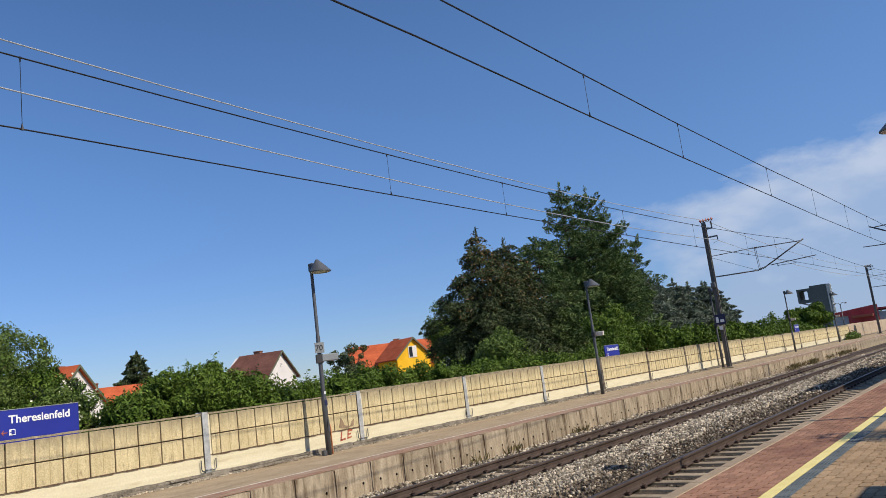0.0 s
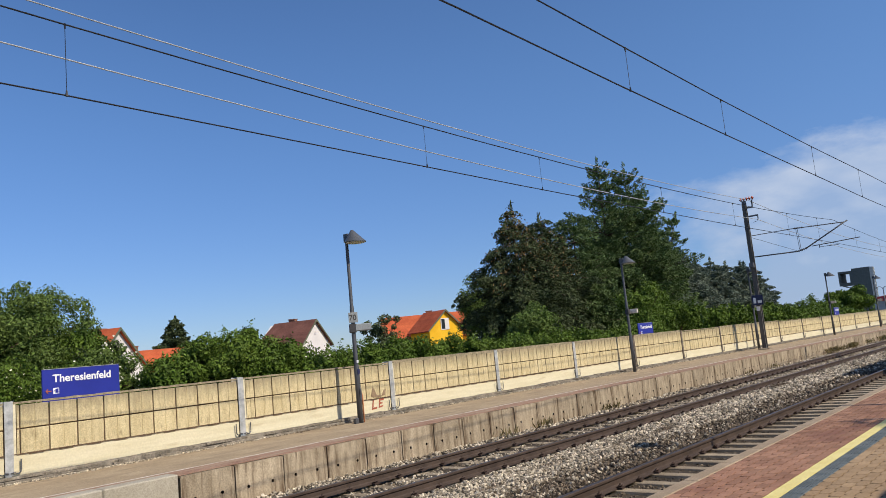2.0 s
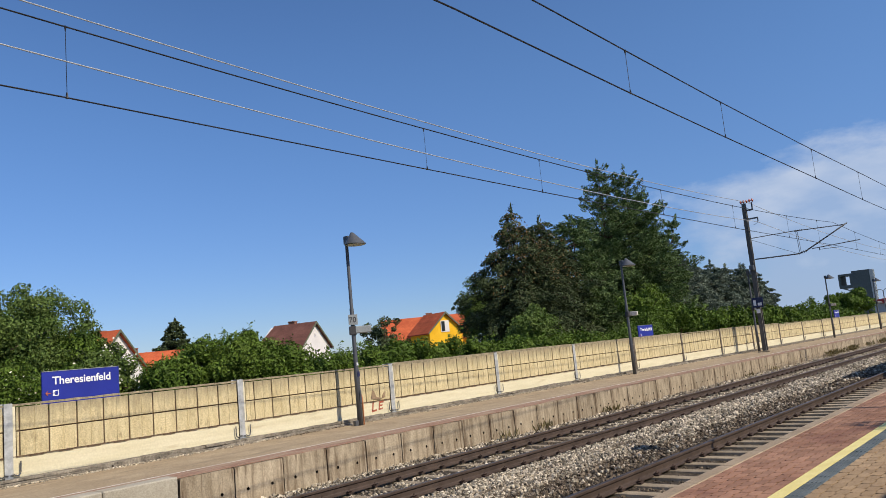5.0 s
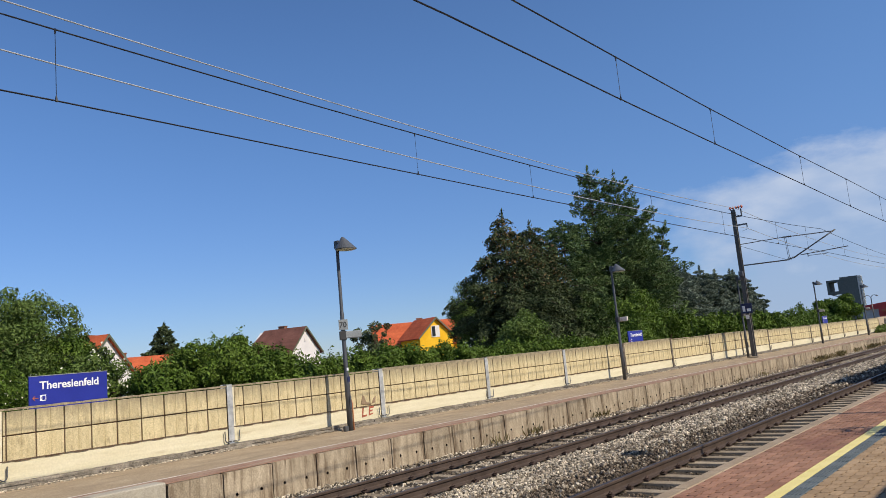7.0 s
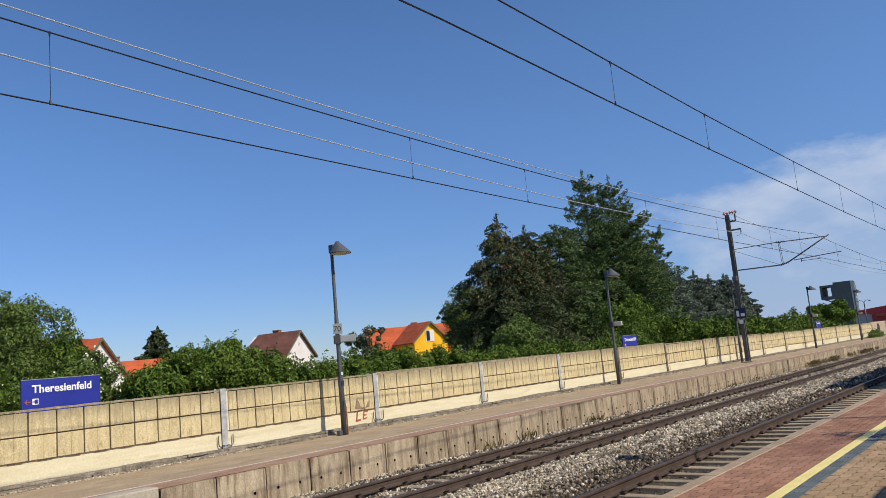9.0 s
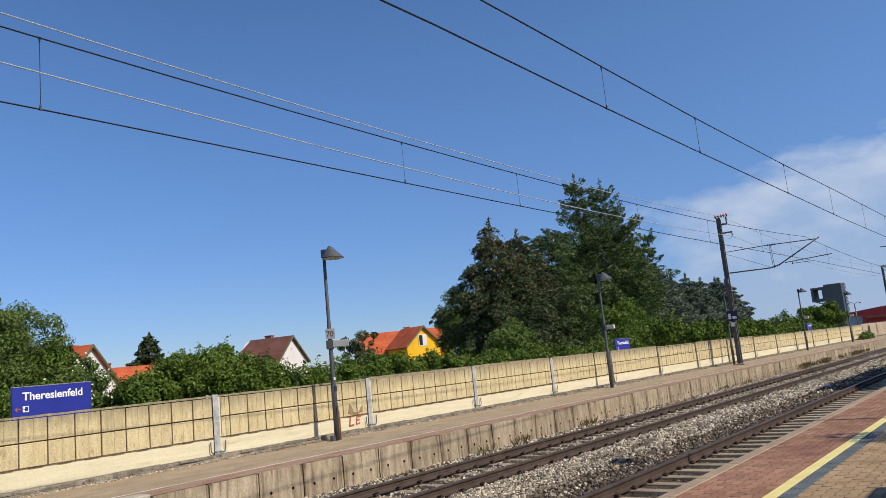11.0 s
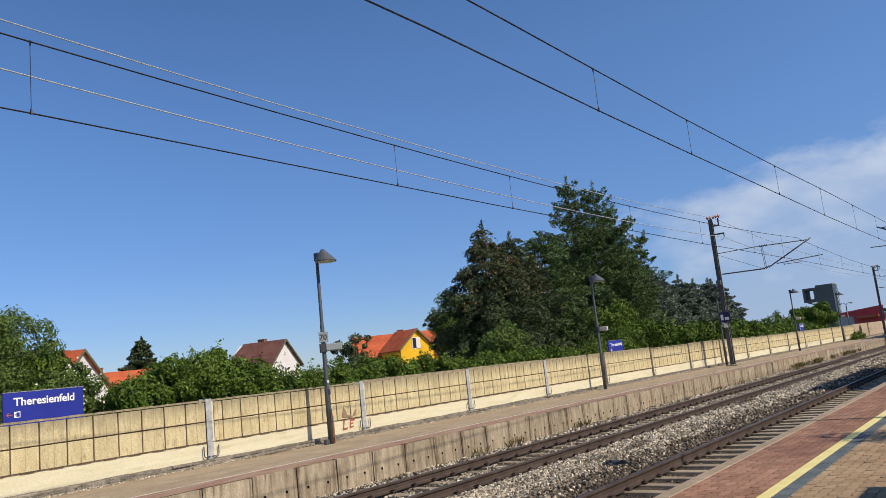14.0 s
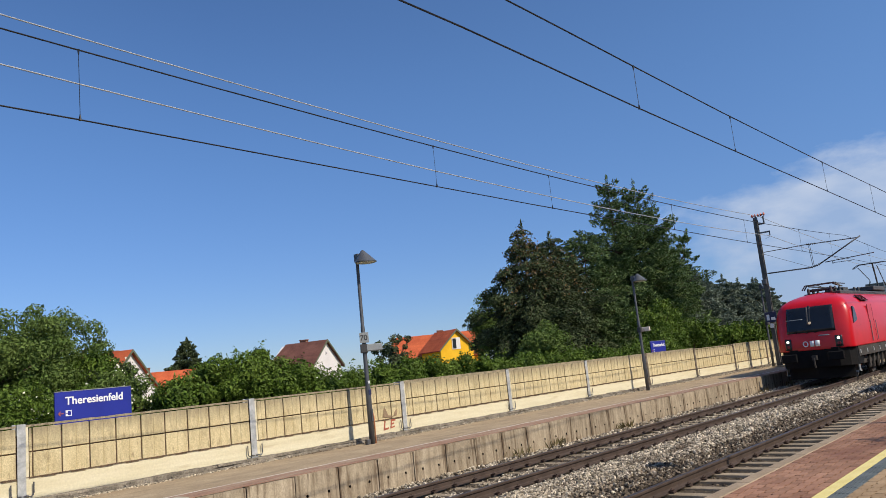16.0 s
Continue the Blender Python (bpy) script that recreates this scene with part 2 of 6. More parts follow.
M_DIFF = surf("milky_diffuser", (0.55, 0.55, 0.52), (0.65, 0.65, 0.62), 2, 0.4)
M_PLATE = surf("grey_sign_plate", (0.22, 0.24, 0.25), (0.29, 0.31, 0.32), 3, 0.5)
M_TEXTDARK = surf("dark_lettering", (0.03, 0.03, 0.035), (0.05, 0.05, 0.05), 3, 0.6)
M_BLUE = surf("blue_sign_enamel", (0.010, 0.020, 0.24), (0.015, 0.027, 0.30), 1.5, 0.45, fine=40, grain=0.05, bump=0.02)
M_BOARD = surf("dark_blue_board", (0.012, 0.016, 0.06), (0.018, 0.024, 0.085), 1.5, 0.5, fine=40, grain=0.05, bump=0.02)
M_TEXT = surf("white_lettering", (0.80, 0.80, 0.80), (0.86, 0.86, 0.86), 3, 0.5, grain=0.03, bump=0)
M_ORANGE = surf("orange_conduit", (0.55, 0.20, 0.09), (0.62, 0.27, 0.13), 4, 0.6)
M_REDPAINT = surf("red_spray_paint", (0.30, 0.075, 0.04), (0.40, 0.11, 0.065), 6, 0.7)
M_BROWNPAINT = surf("brown_smudge_paint", (0.20, 0.14, 0.09), (0.32, 0.23, 0.15), 6, 0.8)
M_MAST = surf("grey_concrete_mast", (0.085, 0.082, 0.078), (0.14, 0.135, 0.125), 2, 0.85, fine=40, stretch=(1, 1, 0.4))
M_STEEL = surf("dull_steel_tube", (0.10, 0.10, 0.105), (0.16, 0.16, 0.165), 3, 0.5, 0.5)
M_INSUL = surf("red_brown_insulator", (0.35, 0.06, 0.03), (0.45, 0.10, 0.06), 6, 0.35)
M_WIRE = surf("dark_contact_wire", (0.020, 0.022, 0.028), (0.035, 0.036, 0.042), 2, 0.5, 0.5, bump=0)
M_ALU = surf("bright_aluminium_cable", (0.34, 0.355, 0.38), (0.42, 0.435, 0.455), 2, 0.6, 0.2, bump=0)
M_PAVER = surf("red_concrete_paver", (0.265, 0.135, 0.088), (0.37, 0.21, 0.14), 1.6, 0.9, fine=60, rnd=0.18, island=0.18, spots=((0.20, 0.095, 0.07), 1.3, 0.55, 0.70, (1, 1, 1)))
M_PAVERTAN = surf("tan_concrete_paver", (0.285, 0.19, 0.108), (0.39, 0.275, 0.165), 1.6, 0.9, fine=60, rnd=0.14, island=0.14)
M_JOINTSAND = surf("joint_sand", (0.075, 0.052, 0.038), (0.12, 0.085, 0.062), 5, 0.95)
M_KERB = surf("tan_platform_edge", (0.29, 0.22, 0.15), (0.37, 0.29, 0.205), 2, 0.9, fine=50, rnd=0.06)
M_YELLOW = surf("yellow_safety_line", (0.70, 0.58, 0.20), (0.80, 0.69, 0.29), 4, 0.7, fine=50, grain=0.12)
M_TACTILE = surf("slate_blue_tactile_strip", (0.085, 0.105, 0.115), (0.135, 0.155, 0.165), 4, 0.85, fine=50, rnd=0.1)

M_LEAF = surf("green_leaves", (0.052, 0.098, 0.012), (0.135, 0.205, 0.034), 1.0, 0.5, fine=9, grain=0.35, island=0.4, bump=0, trans=0.16, spec=0.15)
M_LEAF_LIGHT = surf("light_green_leaves", (0.075, 0.125, 0.026), (0.15, 0.21, 0.055), 1.2, 0.55, fine=8, grain=0.3, island=0.4, bump=0, trans=0.18, spec=0.15)
M_DRYGRASS = surf("dry_grass", (0.13, 0.105, 0.045), (0.24, 0.20, 0.10), 1.2, 0.8, fine=8, island=0.3, bump=0, trans=0.2)
M_BLOSSOM = surf("white_blossom", (0.62, 0.60, 0.45), (0.75, 0.74, 0.62), 3, 0.8, bump=0)
M_NEEDLE = surf("dark_green_needles", (0.036, 0.056, 0.025), (0.098, 0.122, 0.054), 0.8, 0.6, fine=6, grain=0.4, island=0.45, bump=0, spec=0.15)
M_PINE = surf("pine_needles", (0.060, 0.106, 0.038), (0.155, 0.215, 0.080), 0.8, 0.6, fine=6, grain=0.4, island=0.45, bump=0, spec=0.15)
M_BLUENEEDLE = surf("grey_blue_needles", (0.085, 0.118, 0.090), (0.21, 0.25, 0.19), 0.8, 0.6, fine=6, grain=0.35, island=0.35, bump=0, spec=0.15)
M_CONE = surf("brown_cones", (0.13, 0.085, 0.036), (0.24, 0.165, 0.078), 2, 0.8, bump=0, island=0.3)
M_BARK = surf("bark", (0.06, 0.045, 0.032), (0.12, 0.09, 0.065), 4, 0.95, stretch=(2, 2, 0.4))

M_ROOFRED = surf("orange_red_roof_tile", (0.37, 0.075, 0.030), (0.50, 0.12, 0.048), 0.8, 0.8, fine=10, rnd=0.1, island=0.12)
M_ROOFBROWN = surf("dark_brown_roof_tile", (0.105, 0.045, 0.035), (0.165, 0.075, 0.058), 0.8, 0.8, fine=10, rnd=0.1, island=0.12)
M_WHITEWALL = surf("white_render", (0.66, 0.63, 0.63), (0.74, 0.71, 0.71), 0.7, 0.9, fine=8, grain=0.05)
M_YELLOWWALL = surf("yellow_render", (0.76, 0.42, 0.02), (0.82, 0.48, 0.035), 0.7, 0.9, fine=8, grain=0.05)
M_TRIM = surf("dark_green_fascia", (0.09, 0.10, 0.06), (0.13, 0.14, 0.09), 2, 0.7)
M_BRICK = surf("chimney_brick", (0.20, 0.09, 0.06), (0.30, 0.15, 0.10), 3, 0.9)
M_GLASS = surf("dark_window_glass", (0.02, 0.025, 0.03), (0.035, 0.04, 0.05), 1, 0.08, bump=0, grain=0)
M_TOWER = surf("grey_green_cladding", (0.085, 0.105, 0.11), (0.115, 0.135, 0.138), 0.1, 0.7, fine=2)
M_TOWERPALE = surf("pale_stair_rail", (0.45, 0.47, 0.48), (0.55, 0.56, 0.57), 1, 0.6)
M_HALLRED = surf("dark_red_cladding", (0.33, 0.035, 0.045), (0.42, 0.055, 0.065), 0.3, 0.6, fine=3, grain=0.08)
M_HALLGREY = surf("grey_hall_cladding", (0.30, 0.34, 0.40), (0.38, 0.42, 0.48), 0.3, 0.6, fine=3, grain=0.08)
M_FARWALL = surf("grey_brown_old_wall", (0.34, 0.27, 0.20), (0.44, 0.36, 0.27), 1, 0.9, fine=12)

M_RED = surf("red_loco_paint", (0.53, 0.004, 0.010), (0.61, 0.007, 0.014), 0.6, 0.32, fine=3, grain=0.04, bump=0, coord="object", coat=0.15)
M_DARKRED = surf("dark_red_paint_line", (0.20, 0.004, 0.010), (0.26, 0.008, 0.014), 1, 0.5, bump=0, coord="object")
M_BLACK = surf("black_loco_fairing", (0.005, 0.005, 0.006), (0.012, 0.011, 0.011), 2, 0.85, coord="object")
M_UNDER = surf("grimy_underframe", (0.040, 0.036, 0.033), (0.085, 0.075, 0.068), 3, 0.75, coord="object")
M_ROOFGREY = surf("grey_roof_gear", (0.045, 0.045, 0.047), (0.08, 0.08, 0.082), 3, 0.6, coord="object")
M_WIND = surf("dark_windscreen_glass", (0.010, 0.012, 0.016), (0.016, 0.018, 0.022), 1, 0.06, bump=0, grain=0, coord="object")
M_LIGHTBOX = surf("headlight_housing", (0.02, 0.02, 0.022), (0.03, 0.03, 0.032), 1, 0.2, bump=0, coord="object")
M_BEAM = glow("headlight_lens", (1.0, 0.90, 0.68), 1.9)
M_BEAMDIM = glow("dim_upper_lens", (1.0, 0.72, 0.45), 0.25)


# ---- mesh helpers ----
def mesh_ob(name, me, parent=None, label="", mats=()):
    ob = new(name, me)
    for mt in mats:
        me.materials.append(mt)
    if parent:
        ob.parent = parent
    if label:
        ob["label"] = label
    return ob


def part(name, bm, material, parent, label=""):
    me = bpy.data.meshes.new(name)
    bm.normal_update()
    bm.to_mesh(me)
    bm.free()
    return mesh_ob(name, me, parent, label, [material] if not isinstance(material, (list, tuple)) else material)


def thing(name, label, category, at=(0, 0, 0), group="", kind="", turn=0):
    ob = new(name)
    ob.matrix_world = pose(*at, 0, 0, turn)
    return tagged(ob, label, category, group, kind)


def box(bm, x0, x1, y0, y1, z0, z1, bevel=0.0, m=None):
    vs = [bm.verts.new((x, y, z)) for x in (x0, x1) for y in (y0, y1) for z in (z0, z1)]
    fs = [bm.faces.new([vs[i] for i in q]) for q in ((0, 1, 3, 2), (4, 6, 7, 5), (0, 4, 5, 1), (2, 3, 7, 6), (0, 2, 6, 4), (1, 5, 7, 3))]
    if bevel:
        es = list({e for f in fs for e in f.edges})
        r = bmesh.ops.bevel(bm, geom=es, offset=bevel, segments=1, affect="EDGES")
        vs = list({v for f in r["faces"] for v in f.verts} | {v for v in vs if v.is_valid})
    if m is not None:
        bmesh.ops.transform(bm, matrix=m, verts=[v for v in vs if v.is_valid])
    return vs


def boxes(*specs, bevel=0.0):
    bm = bmesh.new()
    for s in specs:
        box(bm, *s, bevel=bevel)
    return bm


def prism(bm, pts, x0, x1, axis="x"):
    """A closed outline (two coordinates) drawn out along an axis."""
    def p(a, b, s):
        return {"x": (s, a, b), "y": (a, s, b), "z": (a, b, s)}[axis]
    A = [bm.verts.new(p(a, b, x0)) for a, b in pts]
    B = [bm.verts.new(p(a, b, x1)) for a, b in pts]
    n = len(pts)
    for i in range(n):
        bm.faces.new((A[i], A[(i + 1) % n], B[(i + 1) % n], B[i]))
    bm.faces.new(A[::-1])
    bm.faces.new(B)
    bmesh.ops.recalc_face_normals(bm, faces=bm.faces[:])
    return bm


def tube(bm, path, r, n=6, r1=None):
    """A round bar along a line of points; r1 is the radius at its end."""
    path = [Vector(p) for p in path]
    rings = []
    for i, p in enumerate(path):
        d = (path[min(i + 1, len(path) - 1)] - path[max(i - 1, 0)]).normalized()
        up = Vector((0, 0, 1)) if abs(d.z) < 0.9 else Vector((1, 0, 0))
        u = d.cross(up).normalized()
        v = u.cross(d)
        rr = r if r1 is None else r + (r1 - r) * i / (len(path) - 1)
        rings.append([bm.verts.new(p + rr * (math.cos(2 * math.pi * k / n) * u + math.sin(2 * math.pi * k / n) * v)) for k in range(n)])
    for a, b in zip(rings, rings[1:]):
        for k in range(n):
            f = bm.faces.new((a[k], a[(k + 1) % n], b[(k + 1) % n], b[k]))
            f.smooth = n > 6
    bm.faces.new(rings[0][::-1])
    bm.faces.new(rings[-1])
    return bm


def lathe(bm, prof, n=16, at=(0, 0, 0), m=None):
    """Turns (radius, height) round the z axis."""
    rings = []
    made = []
    for r, z in prof:
        ring = [bm.verts.new((at[0] + r * math.cos(2 * math.pi * k / n), at[1] + r * math.sin(2 * math.pi * k / n), at[2] + z)) for k in range(n)]
        rings.append(ring)
        made += ring
    for a, b in zip(rings, rings[1:]):
        for k in range(n):
            f = bm.faces.new((a[k], a[(k + 1) % n], b[(k + 1) % n], b[k]))
            f.smooth = True
    bm.faces.new(rings[0][::-1])
    bm.faces.new(rings[-1])
    if m is not None:
        bmesh.ops.transform(bm, matrix=m, verts=made)
    return bm


def lettering(text, size, material, parent, m, name="lettering", label="", bold=0.0):
    cu = bpy.data.curves.new(name, "FONT")
    cu.body, cu.size, cu.extrude, cu.offset = text, size, 0.002, bold
    tmp = new(name, cu)
    bpy.context.view_layer.update()
    me = bpy.data.meshes.new_from_object(tmp.evaluated_get(bpy.context.evaluated_depsgraph_get()))
    bpy.data.objects.remove(tmp)
    ob = mesh_ob(name, me, parent, label, [])
    me.materials.clear()
    me.materials.append(material)
    xs = [v.co.x for v in me.vertices]
    ob.matrix_basis = m
    return ob, (min(xs), max(xs))


rng = np.random.default_rng(7)


def scatter_mesh(name, verts, faces, material, parent=None, label=""):
    me = bpy.data.meshes.new(name)
    verts = np.asarray(verts, np.float32).reshape(-1, 3)
    faces = np.asarray(faces, np.int32)
    k = faces.shape[1]
    me.vertices.add(len(verts))
    me.vertices.foreach_set("co", verts.ravel())
    me.loops.add(faces.size)
    me.loops.foreach_set("vertex_index", faces.ravel())
    me.polygons.add(len(faces))
    me.polygons.foreach_set("loop_start", np.arange(0, faces.size, k, dtype=np.int32))
    me.update(calc_edges=True)
    me.shade_flat()
    return mesh_ob(name, me, parent, label, [material])


def turns(n):
    """n random turns."""
    q = rng.normal(size=(n, 4))
    q /= np.linalg.norm(q, axis=1)[:, None]
    w, x, y, z = q.T
    return np.stack([np.stack([1 - 2 * (y * y + z * z), 2 * (x * y - z * w), 2 * (x * z + y * w)], -1),
                     np.stack([2 * (x * y + z * w), 1 - 2 * (x * x + z * z), 2 * (y * z - x * w)], -1),
                     np.stack([2 * (x * z - y * w), 2 * (y * z + x * w), 1 - 2 * (x * x + y * y)], -1)], 1)


def leaf_mesh(name, pts, size, material, parent, along=None, slim=0.5, label="", mess=0.35, facing=None, loose=0.45):
    """A folded diamond leaf at each point, turned at random, along a given direction, or lying on the skin of its clump (facing)."""
    n = len(pts)
    s = size * rng.uniform(0.6, 1.35, n)
    if facing is not None:
        up = facing + rng.normal(scale=loose, size=(n, 3))
        up /= np.linalg.norm(up, axis=1)[:, None] + 1e-9
        d = (rng.normal(size=(n, 3)) if along is None else along + rng.normal(scale=mess, size=(n, 3)))
        d -= up * np.sum(d * up, axis=1)[:, None]
        d /= np.linalg.norm(d, axis=1)[:, None] + 1e-9
        side = np.cross(up, d)
    elif along is None:
        R = turns(n)
        d, side, up = R[:, :, 0], R[:, :, 1], R[:, :, 2]
    else:
        d = along + rng.normal(scale=mess, size=(n, 3))
        d /= np.linalg.norm(d, axis=1)[:, None]
        side = np.cross(d, rng.normal(size=(n, 3)))
        side /= np.linalg.norm(side, axis=1)[:, None] + 1e-9
        up = np.cross(d, side)
    s = s[:, None]
    a = pts - d * s * 0.5
    b = pts + side * s * 0.5 * slim + up * s * 0.1
    c = pts + d * s * 0.5
    e = pts - side * s * 0.5 * slim + up * s * 0.1
    verts = np.stack([a, b, c, e], 1).reshape(-1, 3)
    i = np.arange(n)[:, None] * 4
    faces = np.concatenate([i + np.array([[0, 1, 2]]), i + np.array([[0, 2, 3]])])
    return scatter_mesh(name, verts, faces, material, parent, label)


# ---- ground, bed and tracks ----
Y_A, Y_B, Y_C = 5.67, 8.61, 10.115     # rail centre lines: near track's far rail, far track's two rails
Y_A0 = Y_A - 1.505
NEAR_EDGE, FAR_EDGE, WALL_Y = 3.457, 11.588, 15.05
NEAR_Z, FAR_Z = 0.50, 0.43
X0, X1 = -14.0, 420.0

g = boxes((-900, 2500, -900, 1800, -1.2, -0.55))
tagged(part("ground", g, M_GROUND, None), "flat ground of dry grass and earth under the station", "ground", kind="structure")
g = boxes((X0, 2400, WALL_Y + 0.2, 900, -0.6, 0.2))
tagged(part("garden_ground", g, M_GROUND, None), "grassy garden ground behind the noise barrier", "ground", kind="structure")


def make_bed():
    bm = bmesh.new()
    prof = [(3.2, -0.30), (4.0, -0.25), (5.3, -0.23), (6.3, -0.20), (7.1, -0.17), (7.9, -0.19), (8.9, -0.22), (9.9, -0.22), (10.8, -0.23), (11.7, -0.22)]
    xs = list(np.arange(X0, 70, 0.25)) + list(np.arange(70, X1 + 1, 5))
    rows = []
    for x in xs:
        rows.append([bm.verts.new((x, y, z + 0.025 * noise.noise(Vector((x * 2, y * 3, 0))))) for y, z in prof])
    for a, b in zip(rows, rows[1:]):
        for i in range(len(prof) - 1):
            bm.faces.new((a[i], b[i], b[i + 1], a[i + 1]))
    tagged(part("ballast_bed", bm, M_BED, None), "dusty brown bed of ballast under both tracks", "ballast", kind="structure")


make_bed()

ICO = np.array([(0, -0.53, 0.85), (0, 0.53, 0.85), (0, -0.53, -0.85), (0, 0.53, -0.85), (-0.53, 0.85, 0), (0.53, 0.85, 0), (-0.53, -0.85, 0), (0.53, -0.85, 0),
                (0.85, 0, 0.53), (0.85, 0, -0.53), (-0.85, 0, 0.53), (-0.85, 0, -0.53)])


def hull_faces():
    bm = bmesh.new()
    for v in ICO:
        bm.verts.new(v)
    bmesh.ops.convex_hull(bm, input=bm.verts[:])
    bm.verts.index_update()
    f = [[v.index for v in q.verts] for q in bm.faces]
    bm.free()
    return np.array(f)


ICO_F = hull_faces()


def stones(name, pos, size, material, label):
    n = len(pos)
    R = turns(n)
    sc = size[:, None] * rng.uniform(0.55, 1.2, (n, 3))
    loc = ICO[None] * rng.uniform(0.5, 1.35, (n, 12, 1)) * sc[:, None, :] * 0.5
    v = np.einsum("nij,nkj->nki", R, loc) + pos[:, None, :]
    f = (np.arange(n)[:, None, None] * 12 + ICO_F[None]).reshape(-1, 3)
    return tagged(scatter_mesh(name, v.reshape(-1, 3), f, material), label, "ballast", kind="stuff")


def bed_z(y):
    return np.interp(y, [3.2, 4.0, 5.3, 6.3, 7.1, 7.9, 8.9, 9.9, 10.8, 11.7], [-0.30, -0.25, -0.23, -0.20, -0.17, -0.19, -0.22, -0.22, -0.23, -0.22])


def spread(n, xa, xb, ya, yb, size, up=0.3):
    # even density near the camera, thinning with distance
    u = rng.random(n)
    x = xa * (xb / xa) ** u if xa > 0 else xa + (xb - xa) * u
    y = rng.uniform(ya, yb, n)
    s = size * rng.uniform(0.6, 1.3, n) * np.clip(x / 16, 1.0, 1.55)
    return np.stack([x, y, bed_z(y) + s * up * rng.uniform(0.2, 1.0, n)], 1), s


p1, s1 = spread(20000, 8.0, 48, 6.95, 8.42, 0.058, 0.7)
stones("ballast_stones", p1, s1, M_STONE, "pale grey crushed stone ballast between the two tracks")
p1, s1 = spread(12500, 8.0, 44, 5.78, 7.25, 0.055, 0.6)
stones("rusty_ballast_stones", p1, s1, M_STONE_BROWN, "brown rust-stained ballast beside the near rail")
p1, s1 = spread(6500, 7.0, 60, 10.3, 11.56, 0.062, 0.5)
p2, s2 = spread(3600, 6.0, 60, 8.75, 10.0, 0.058, 0.2)
stones("platform_foot_stones", np.concatenate([p1, p2]), np.concatenate([s1, s2]), M_STONE, "grey ballast along the platform face and in the track")
# a few pale stones that rolled down among the brown ones
p1, s1 = spread(4200, 46.0, 150, 5.9, 8.42, 0.11, 0.5)
stones("distant_ballast_stones", p1, s1, M_STONE, "grey ballast between the tracks farther along the line")
p1, s1 = spread(1100, 8.0, 60, 6.3, 7.0, 0.058, 0.95)
stones("scattered_pale_stones", p1, s1, M_STONE, "pale stones scattered over the brown ballast")
# grit washed against the foot of the barrier
u = rng.random(4200)
p1 = np.stack([5.0 * (60 / 5.0) ** u, WALL_Y - 0.27 - np.abs(rng.normal(scale=0.09, size=4200)), FAR_Z + 0.004 + 0.010 * rng.random(4200)], 1)
stones("wall_foot_grit", p1, 0.028 * rng.uniform(0.5, 1.6, 4200), M_STONE, "grit and small stones along the foot of the barrier")
p1, s1 = spread(4500, 9.0, 60, 4.2, 5.6, 0.05, 0.05)
stones("near_track_stones", p1, s1, M_STONE_BROWN, "brown ballast between the near track's sleepers")

RAIL = [(-0.075, -0.172), (0.075, -0.172), (0.075, -0.158), (0.015, -0.140), (0.009, -0.125), (0.009, -0.055), (0.034, -0.040), (0.036, -0.010), (0.028, 0.0),
        (-0.028, 0.0), (-0.036, -0.010), (-0.034, -0.040), (-0.009, -0.055), (-0.009, -0.125), (-0.015, -0.140), (-0.075, -0.158)]


def make_rail(y, parent):
    bm = bmesh.new()
    prism(bm, [(y + a, b) for a, b in RAIL], X0, X1)
    for f in bm.faces:
        if f.normal.z > 0.9 and f.calc_center_median().z > -0.005:
            f.material_index = 1
    return part("rail", bm, [M_RAIL, M_RAIL_TOP], parent, "brown rusty rail with a worn head")


far_track = thing("railway_track", "rusty rails on concrete sleepers beside the far platform", "railway track", kind="structure")
near_track = thing("railway_track", "rusty rails on concrete sleepers beside the near platform", "railway track", kind="structure")
for y in (Y_B, Y_C):
    make_rail(y, far_track)
for y in (Y_A0, Y_A):
    make_rail(y, near_track)


def sleeper_mesh():
    bm = bmesh.new()
    sec = [(-0.13, -0.42), (0.13, -0.42), (0.095, -0.19), (0.08, -0.18), (-0.08, -0.18), (-0.095, -0.19)]
    prism(bm, sec, -1.27, 1.27, "y")
    me = bpy.data.meshes.new("sleeper")
    bm.to_mesh(me)
    bm.free()
    me.materials.append(M_SLEEPER)
    return me


def clip_mesh():
    bm = bmesh.new()
    box(bm, -0.055, 0.055, -0.05, 0.05, -0.17, -0.148)
    lathe(bm, [(0.028, -0.148), (0.028, -0.12), (0.014, -0.119), (0.014, -0.095)], 6)
    tube(bm, [(-0.05, -0.035, -0.15), (-0.045, 0.01, -0.125), (0.0, 0.035, -0.118), (0.045, 0.01, -0.125), (0.05, -0.035, -0.15)], 0.010, 4)
    me = bpy.data.meshes.new("rail_clip")
    bm.to_mesh(me)
    bm.free()
    me.materials.append(M_CLIP)
    return me


